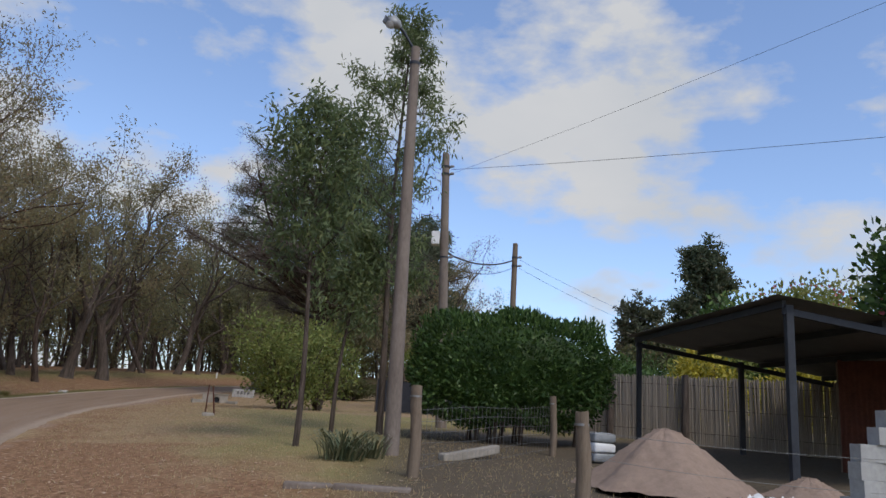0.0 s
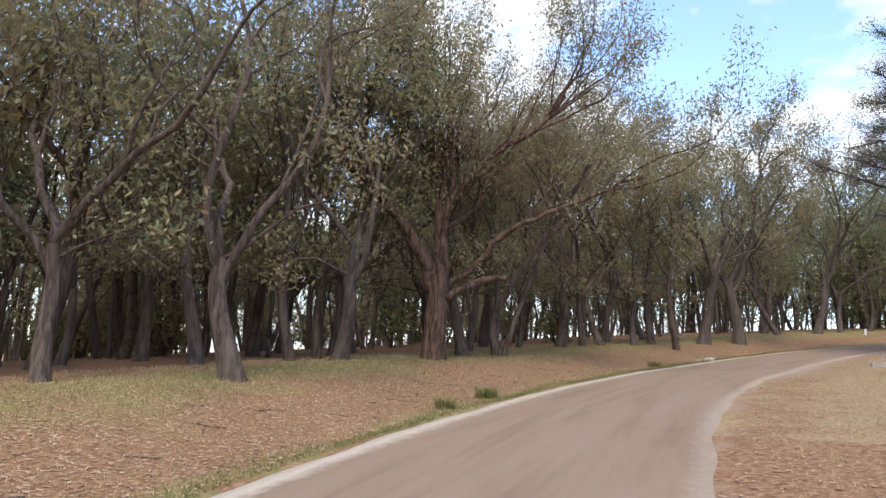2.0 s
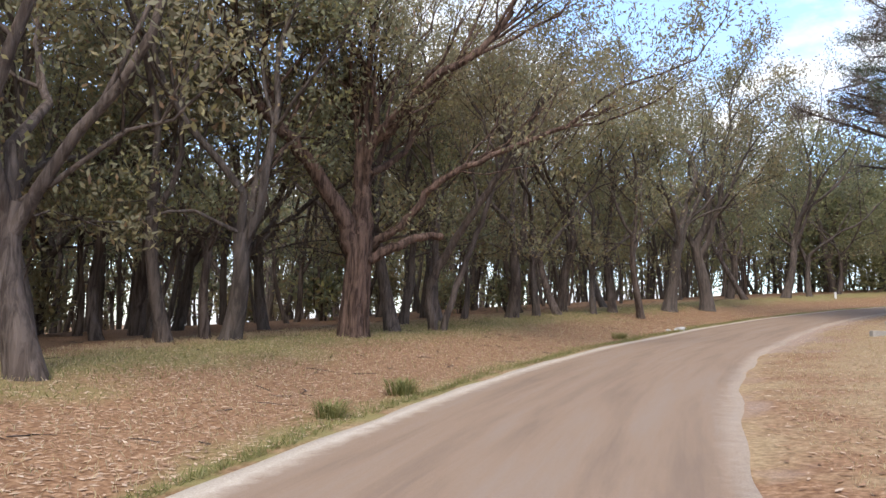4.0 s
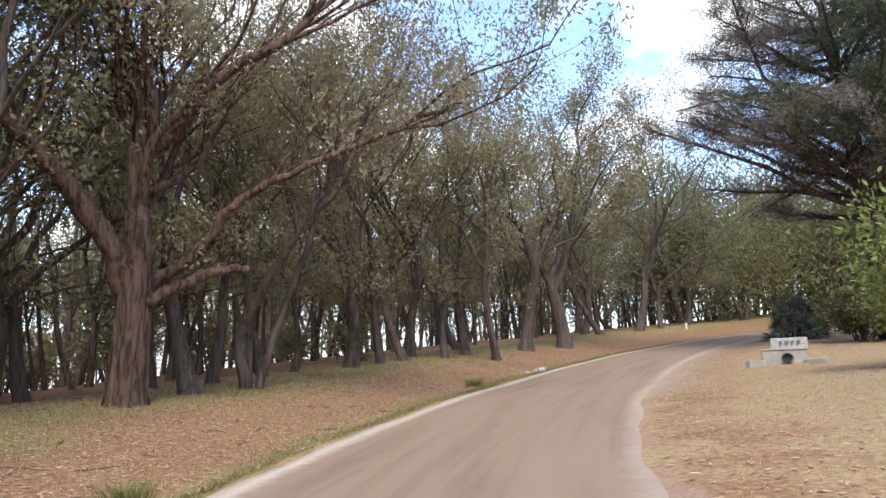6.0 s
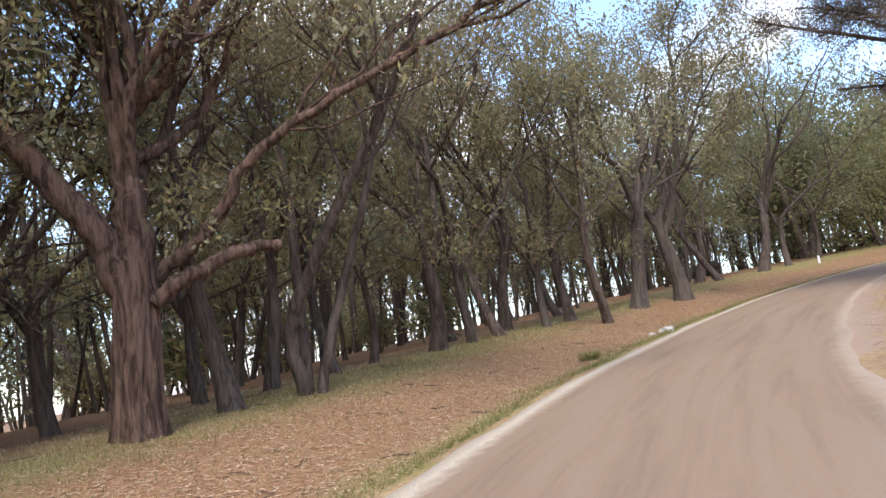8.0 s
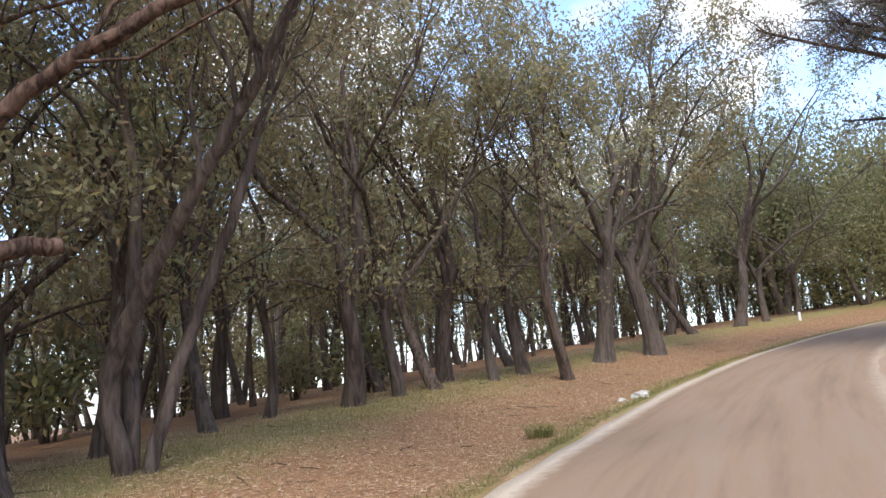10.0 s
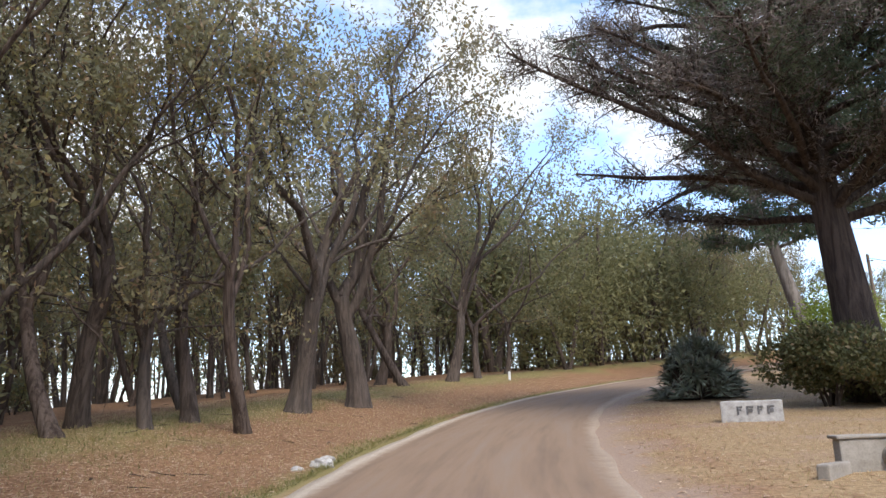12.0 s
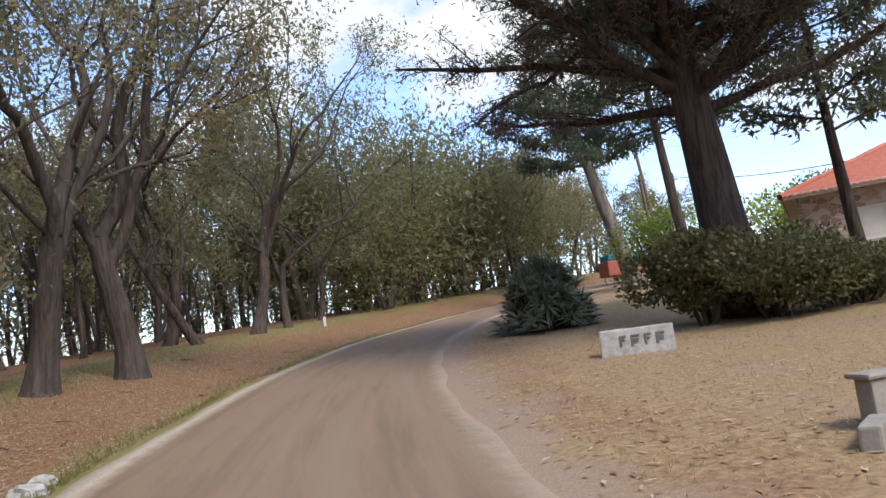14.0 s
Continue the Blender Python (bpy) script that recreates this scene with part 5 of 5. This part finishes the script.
def net_fence():
    ob = thing("net_fence", Matrix(), "dark shade netting hung between posts", "fence")
    a, b = (-2.6, 36.0), (3.0, 37.0)
    vs, fs = [], []
    for i in range(25):
        f = i / 24
        x, y = a[0] + (b[0] - a[0]) * f, a[1] + (b[1] - a[1]) * f + 0.05 * math.sin(11 * f)
        vs += [(x, y, gz(x, y) + 0.05), (x, y - 0.02, gz(x, y) + 0.8), (x, y, gz(x, y) + 1.55 - 0.1 * abs(math.sin(6.3 * f)))]
    fs = [(3 * i + k, 3 * i + 3 + k, 3 * i + 4 + k, 3 * i + 1 + k) for i in range(24) for k in (0, 1)]
    part_np("netting", vs, fs, M_DARK, ob)
    for f in (0, 0.5, 1):
        x, y = a[0] + (b[0] - a[0]) * f, a[1] + (b[1] - a[1]) * f
        part_np("post", *tube([(x, y + 0.06, gz(x, y) - 0.1), (x, y + 0.06, gz(x, y) + 1.7)], [0.06, 0.05], 8), M_WOOD, ob)


net_fence()

# trees and bushes behind the near plot
for x, y, s, k in ((1.2, 45.0, 0.75, 1), (-1.6, 40.0, 0.6, 5), (22.0, 31.0, 0.62, 1)):
    src = made[k]
    keep = src.matrix_basis.copy()
    src.matrix_basis = Matrix()
    ob = copy_thing(src, pose(x, y, gz(x, y), 0, 0, 60 * k + 10) @ Matrix.Scale(s, 4))
    tagged(ob, "eucalyptus behind the gardens with grey-green leaves", "tree", "garden trees")
    src.matrix_basis = keep
conifer("araucaria_tree", spot(23.0, 66.0), 25, 14.6, 0.35, 46, 3.4, 0.35, "dark araucaria with a rounded tiered crown", M_CYPRESS, per=40, leaf=(0.5, 0.16))
conifer("pine_tree", spot(15.5, 58.0), 26, 8.0, 0.25, 24, 2.4, 0.4, "dark garden pine far behind the fence", M_CYPRESS, per=40, leaf=(0.5, 0.16))
GREENS = [(7.6, 31.0, 4.0, 4.0, 3.0, "H"), (9.9, 28.0, 2.8, 2.4, 3.2, "Y"), (12.2, 26.0, 2.6, 2.2, 2.8, "Y"), (11.0, 30.5, 3.5, 3.0, 3.8, "S"), (14.0, 33.0, 6.0, 5.0, 6.0, "H"),
          (20.0, 42.0, 7.0, 6.5, 9.0, "S"), (26.0, 40.0, 8.0, 7.0, 7.0, "B"), (12.0, 46.0, 6.0, 6.0, 3.6, "H"), (18.0, 55.0, 9.0, 7.0, 7.0, "B"), (5.5, 38.0, 4.0, 4.0, 3.5, "B"), (13.6, 20.5, 3.6, 3.6, 7.4, "H")]
for k, (x, y, a, b, c, tone) in enumerate(GREENS):
    mat = {"H": M_HEDGE, "Y": M_YELLOW, "S": M_SHRUB, "B": M_BUSH}[tone]
    label = {"H": "broad green garden tree behind the cane fence", "Y": "bright yellow shrub behind the cane fence", "S": "light green garden tree behind the cane fence", "B": "dark green garden tree behind the fence"}[tone]
    bush("garden_tree" if c > 4 else "garden_shrub", spot(x, y), 130 + k, (a, b, c), mat, label, 9000 if c > 4 else 4000, 0.3 if c > 4 else 0.2, 0.17 if c > 4 else 0.11, 6, hollow=0.45, lumps=18, category="tree" if c > 4 else "shrub", group="garden greenery")
rng = np.random.default_rng(140)
for x, y, r in ((20.0, 42.0, 3.6), (13.6, 20.5, 1.6)):
    c = rng.normal(0, 1, (160, 3))
    c = c / np.linalg.norm(c, axis=1)[:, None] * r * np.array([1, 1, 0.9])
    c[:, 2] = np.abs(c[:, 2]) + (4.6 if r > 2 else 3.6)
    ob = tagged(part_np("blossom", *leaf_quads(rng, c, np.array([0, 0, 0.3]), 0.22, 0.16, 0.8), M_PINK), "pink blossom scattered over a garden tree", "blossom", kind="stuff")
    ob.matrix_world = spot(x, y)


# the plot is scaled and shifted about the first camera position to fit its view
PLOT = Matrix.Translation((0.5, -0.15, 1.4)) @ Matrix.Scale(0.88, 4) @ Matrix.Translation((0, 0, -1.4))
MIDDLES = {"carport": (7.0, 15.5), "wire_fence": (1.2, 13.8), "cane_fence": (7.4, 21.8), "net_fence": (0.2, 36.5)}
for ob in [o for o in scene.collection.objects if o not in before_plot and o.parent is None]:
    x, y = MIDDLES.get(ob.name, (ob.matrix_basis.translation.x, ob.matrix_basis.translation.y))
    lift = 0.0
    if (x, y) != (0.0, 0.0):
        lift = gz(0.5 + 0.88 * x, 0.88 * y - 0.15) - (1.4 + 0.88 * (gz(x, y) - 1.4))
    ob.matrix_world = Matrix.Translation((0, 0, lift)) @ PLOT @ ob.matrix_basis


# ---- the stone house beyond the bushes ----
def stone_house():
    ob = thing("house", Matrix(), "low pink stone house with a red tiled hip roof", "house")
    w, d, h = 9.0, 7.0, 2.55
    t = 0.3

    def wall(name, pieces, mat):
        bm = bmesh.new()
        for p in pieces:
            box(bm, *p)
        return part(name, bm, mat, ob)
    front = [(0, 1.5, 0, t, -0.6, h), (1.5, 2.5, 0, t, -0.6, 0.9), (1.5, 2.5, 0, t, 1.95, h), (2.5, 4.1, 0, t, -0.6, h), (4.1, 5.1, 0, t, 2.1, h), (5.1, w, 0, t, -0.6, h)]
    wall("front_wall", front, M_STONEWALL)
    wall("side_wall", [(0, t, t, d - t, -0.6, h)], M_STONEWALL)
    wall("side_wall", [(w - t, w, t, d - t, -0.6, h)], M_STONEWALL)
    wall("back_wall", [(0, w, d - t, d, -0.6, h)], M_STONEWALL)
    wall("fascia", [(-0.35, w + 0.35, -0.38, -0.33, h - 0.02, h + 0.14), (-0.38, -0.33, -0.33, d + 0.33, h - 0.02, h + 0.14)], M_PLASTER)
    wall("soffit", [(-0.33, w + 0.33, -0.33, d + 0.33, h + 0.002, h + 0.04)], M_PLASTER)
    win = wall("window", [(1.5, 2.5, 0.1, 0.14, 0.9, 1.95)], M_PLASTER)
    bm = bmesh.new()
    for p in ((1.5, 1.57, 0.05, 0.1, 0.9, 1.95), (2.43, 2.5, 0.05, 0.1, 0.9, 1.95), (1.57, 2.43, 0.05, 0.1, 1.88, 1.95), (1.57, 2.43, 0.05, 0.1, 0.9, 0.97)):
        box(bm, *p)
    part("frame", bm, M_PLASTIC, win)
    door = wall("door", [(4.1, 5.1, 0.12, 0.17, -0.1, 2.1)], M_WOOD)
    bm = bmesh.new()
    for p in ((4.1, 4.2, 0.02, 0.12, -0.1, 2.1), (5.0, 5.1, 0.02, 0.12, -0.1, 2.1), (4.2, 5.0, 0.02, 0.12, 2.0, 2.1)):
        box(bm, *p)
    part("frame", bm, M_BARK, door)
    # hip roof: four slopes of barrel tiles, laid as ridged sheets
    rise, ov = 1.75, 0.45
    x0, x1, y0, y1 = -ov, w + ov, -ov, d + ov
    mid = (y1 - y0) / 2
    r0, r1 = Vector((x0 + mid, y0 + mid, h + rise)), Vector((x1 - mid, y0 + mid, h + rise))
    c = [Vector((x0, y0, h)), Vector((x1, y0, h)), Vector((x1, y1, h)), Vector((x0, y1, h))]
    for p, q, a, b in ((c[0], c[1], r0, r1), (c[1], c[2], r1, r1), (c[2], c[3], r1, r0), (c[3], c[0], r0, r0)):
        n = int((q - p).length / 0.11)
        rows = 14
        vs, fs = [], []
        for i in range(n + 1):
            f = i / n
            e = p.lerp(q, f)
            for j in range(rows + 1):
                g = j / rows
                base = e.lerp(a.lerp(b, f), g)
                vs.append(tuple(base + Vector((0, 0, 0.05 + 0.05 * abs(math.sin(math.pi * i / 2)) + (0.02 if j % 2 else 0.0)))))
        for i in range(n):
            for j in range(rows):
                k = i * (rows + 1) + j
                fs.append((k, k + rows + 1, k + rows + 2, k + 1))
        part_np("roof_slope", vs, fs, M_TILE, ob)
    for p, q in ((r0, r1), (c[0], r0), (c[3], r0), (c[1], r1), (c[2], r1)):
        pts = [tuple(p.lerp(q, f) + Vector((0, 0, 0.08))) for f in np.linspace(0, 1, 9)]
        part_np("ridge_tile", *tube(pts, [0.11, 0.1] * 4 + [0.11], 9), M_TILE, ob, smooth=True)
    bm = bmesh.new()
    box(bm, 5.2, 5.8, 3.2, 3.8, h + 0.9, h + 2.5, 0.02)
    chim = part("chimney", bm, M_BRICK, ob)
    bm = bmesh.new()
    box(bm, 5.12, 5.88, 3.12, 3.88, h + 2.5, h + 2.6, 0.02)
    part("cap", bm, M_CONCRETE, chim)
    ob.matrix_world = spot(0.5, 51.0, -28)
    return ob


def stone_wall_material():
    m, n, l, b = material("pink_rubble_wall", 0.92)
    v = coords(n, l, "Object", (1, 1, 1.5))
    cell, gap = n.new("ShaderNodeTexVoronoi"), n.new("ShaderNodeTexVoronoi")
    gap.feature = "DISTANCE_TO_EDGE"
    for t in (cell, gap):
        t.inputs["Scale"].default_value = 4.2
        l.new(v, t.inputs["Vector"])
    sep = n.new("ShaderNodeSeparateColor")
    l.new(cell.outputs["Color"], sep.inputs[0])
    col = ramp_of(n, l, sep.outputs[0], (0.0, (0.24, 0.13, 0.1)), (0.4, (0.42, 0.27, 0.2)), (0.75, (0.55, 0.42, 0.33)), (1.0, (0.4, 0.34, 0.3)))
    col = mixed(n, l, 0.35, col, ramp_of(n, l, noise_at(n, l, v, 30, 4), (0.3, (0.4, 0.4, 0.4)), (0.7, (1, 1, 1))), "MULTIPLY")
    joint = ramp_of(n, l, gap.outputs["Distance"], (0.02, (0, 0, 0)), (0.06, (1, 1, 1)))
    l.new(mixed(n, l, joint, (0.48, 0.4, 0.33), col), b.inputs["Base Color"])
    bumped(n, l, b, joint, 0.8, 0.03)
    return m


M_STONEWALL = stone_wall_material()
stone_house()
power_pole(3.6, 74.0, 8.4, -0.8, 0.14, M_WOOD, "thin wooden power pole beyond the pines", [(8.0, "band")])
power_pole(5.0, 74.0, 6.3, -0.1, 0.13, M_WOOD, "thin wooden power pole beyond the pines", [(5.9, "band")])
power_pole(0.6, 66.0, 5.6, -0.3, 0.12, M_WOOD, "thin wooden power pole beyond the pines", [(5.3, "band")])
wire("overhead_cable", ((3.0, 74, 13.6), (6.0, 47, 8.8)), 0.5, 0.007, M_WIRE, "thin cable running to the stone house")
wire("overhead_cable", ((4.9, 74, 11.6), (4.0, 48, 7.0)), 0.5, 0.02, M_WIRE, "thin cable running to the stone house")


def rock(x, y, size, seed, mat, label, sink=0.05):
    bm = bmesh.new()
    bmesh.ops.create_icosphere(bm, subdivisions=3, radius=1)
    for v in bm.verts:
        v.co = Vector((v.co.x * size[0], v.co.y * size[1], v.co.z * size[2])) * (1 + 0.35 * noise.noise(v.co * 1.7 + Vector((seed, 0, 0))) + 0.1 * noise.noise(v.co * 6))
    ob = tagged(part("rock", bm, mat), label, "rock")
    ob.matrix_world = spot(x, y, 30 * seed, 1, sink)
    return ob


rock(-15.85, 34.6, (0.15, 0.22, 0.12), 2, M_WHITE, "whitish rock lying at the edge of the road", 0.0)
rock(-15.95, 35.1, (0.1, 0.15, 0.09), 3, M_WHITE, "small whitish rock at the edge of the road", 0.0)
rock(-16.1, 34.2, (0.09, 0.1, 0.06), 4, M_WHITE, "small whitish rock at the edge of the road", 0.0)
ob = thing("marker_post", Matrix(), "short white marker post on the far verge", "post")
bm = bmesh.new()
box(bm, -0.05, 0.05, -0.05, 0.05, -0.1, 0.4, 0.01)
part("post", bm, M_PLASTIC, ob)
ob.matrix_world = spot(-15.8, 58.4)


def far_things():
    ob = thing("parked_trailer", Matrix(), "faded red and teal trailer parked behind the pines", "trailer")
    bm = bmesh.new()
    box(bm, -1.3, 1.3, -0.7, 0.7, 0.45, 1.35, 0.08)
    part("body", bm, M_REDPAINT, ob)
    bm = bmesh.new()
    box(bm, -1.2, 1.2, -0.65, 0.65, 1.36, 1.75, 0.12)
    part("cover", bm, M_TEAL, ob, "teal canvas cover")
    for x in (-0.7, 0.7):
        for y in (-0.72, 0.62):
            part_np("wheel", *tube([(x, y, 0.32), (x, y + 0.1, 0.32)], [0.32, 0.32], 16), M_DARK, ob)
    ob.matrix_world = spot(0.4, 72.0, 10)


far_things()


# ---- undergrowth in the wood ----
rng = np.random.default_rng(150)
first = bush("undergrowth_bush", spot(-24.5, 36.5), 151, (1.9, 1.9, 2.6), M_GUM, "grey-green undergrowth bush between the trunks", 800, 0.24, 0.1, 5, hollow=0.4, lumps=10, group="undergrowth of the wood")
keep = first.matrix_basis.copy()
first.matrix_basis = Matrix()
count = 0
while count < 50:
    y = rng.uniform(2, 100)
    d = rng.uniform(10, 30) if y < 56 else rng.uniform(6, 26)
    x = float(left_x(y)) - d / 0.87
    copy_thing(first, pose(x, y, gz(x, y), 0, 0, rng.uniform(0, 360)) @ Matrix.Scale(rng.uniform(0.5, 1.4), 4))
    count += 1
first.matrix_basis = keep


# ---- grass and fallen leaves ----
strap_clump(-12.65, 16.3, 63, 0.4, 260, M_TURF, "tuft of fresh green grass on the bank", 0.006, 0.35)
strap_clump(-11.9, 14.2, 64, 0.32, 200, M_TURF, "small tuft of fresh green grass on the bank", 0.006, 0.32)
strap_clump(-15.9, 30.0, 65, 0.4, 240, M_TURF, "tuft of fresh green grass by the road", 0.006, 0.32)

def scatter(n, seed, where):
    rng = np.random.default_rng(seed)
    y = rng.uniform(2, 62, n * 3)
    keep = np.exp(-np.maximum(0, y - 34) / 18) > rng.uniform(0, 1, n * 3)
    y = y[keep][:n]
    x = where(rng, y)
    return rng, x, y


def fallen_leaves(name, n, seed, where, label):
    rng, x, y = scatter(n, seed, where)
    c = np.stack([x, y, height(x, y) + rng.uniform(0.012, 0.025, len(x))], -1)
    a = rng.uniform(0, 6.28, len(x))
    along = np.stack([np.cos(a), np.sin(a), 0 * a], -1)
    v, f = leaf_quads(rng, c, along, 0.1, 0.034, 0.09)
    lift = v[:, 2] - np.repeat(c[:, 2], 4)
    v[:, 2] = height(v[:, 0], v[:, 1]) + 0.012 + 0.3 * np.abs(lift)
    tagged(part_np(name, v, f, M_LITTER), label, "leaf litter", kind="stuff")


def grass(name, n, seed, where, mat, tall, label):
    rng, x, y = scatter(n, seed, where)
    c = np.stack([x, y, height(x, y) - 0.01], -1)
    v, f = leaf_quads(rng, c, np.array([0, 0, 1.0]), tall, 0.009, 0.7)
    tagged(part_np(name, v, f, mat), label, "grass", kind="stuff")


rng = np.random.default_rng(190)
pieces = []
for k in range(170):
    y = rng.uniform(4, 55)
    x = float(left_x(y)) - (rng.uniform(1.5, 14) if k % 4 else rng.uniform(0.5, 3))
    a, ln = rng.uniform(0, 6.28), rng.uniform(0.15, 0.6)
    line = np.array([[x + math.cos(a) * ln * g, y + math.sin(a) * ln * g, 0] for g in (0, 0.3, 0.65, 1.0)])
    line[1:3] += rng.normal(0, 0.05, (2, 3))
    line[:, 2] = height(line[:, 0], line[:, 1]) + 0.02
    pieces.append(tube(line, rng.uniform(0.004, 0.009) * np.array([1, 0.9, 0.7, 0.4]), 5))
tagged(part_np("fallen_twigs", *joined(pieces), M_BARK), "dry fallen twigs scattered under the trees", "twigs", kind="stuff")
fallen_leaves("leaf_litter", 46000, 161, lambda r, y: left_x(y) - np.abs(r.normal(2.8, 2.2, len(y))) - 0.2, "dry brown eucalyptus leaves strewn over the bank")
fallen_leaves("leaf_litter", 8000, 162, lambda r, y: right_x(y) + np.abs(r.normal(0, 3.2, len(y))) + 0.15, "dry pale leaves strewn over the verge")
fallen_leaves("leaf_litter", 700, 163, lambda r, y: left_x(y) + (right_x(y) - left_x(y)) * r.uniform(0, 1, len(y)), "a few dry leaves blown onto the road")
grass("dry_grass", 46000, 164, lambda r, y: left_x(y) - 0.35 - 9 * r.uniform(0, 1, len(y)), M_STRAW, 0.085, "short dry straw-coloured grass on the bank")
grass("dry_grass", 52000, 165, lambda r, y: right_x(y) + 0.5 + 9 * r.uniform(0, 1, len(y)), M_STRAW, 0.055, "short dry straw-coloured grass on the verge")
grass("green_grass", 12000, 166, lambda r, y: left_x(y) - 0.12 - np.abs(r.normal(0, 0.3, len(y))) * (0.3 + 1.1 * np.sin(y * 0.55) ** 4), M_TURF, 0.09, "greener grass along the edge of the road")
grass("green_grass", 15000, 167, lambda r, y: left_x(y) - 5.2 - r.normal(0, 1.0, len(y)), M_TURF, 0.11, "greener grass at the foot of the trees")
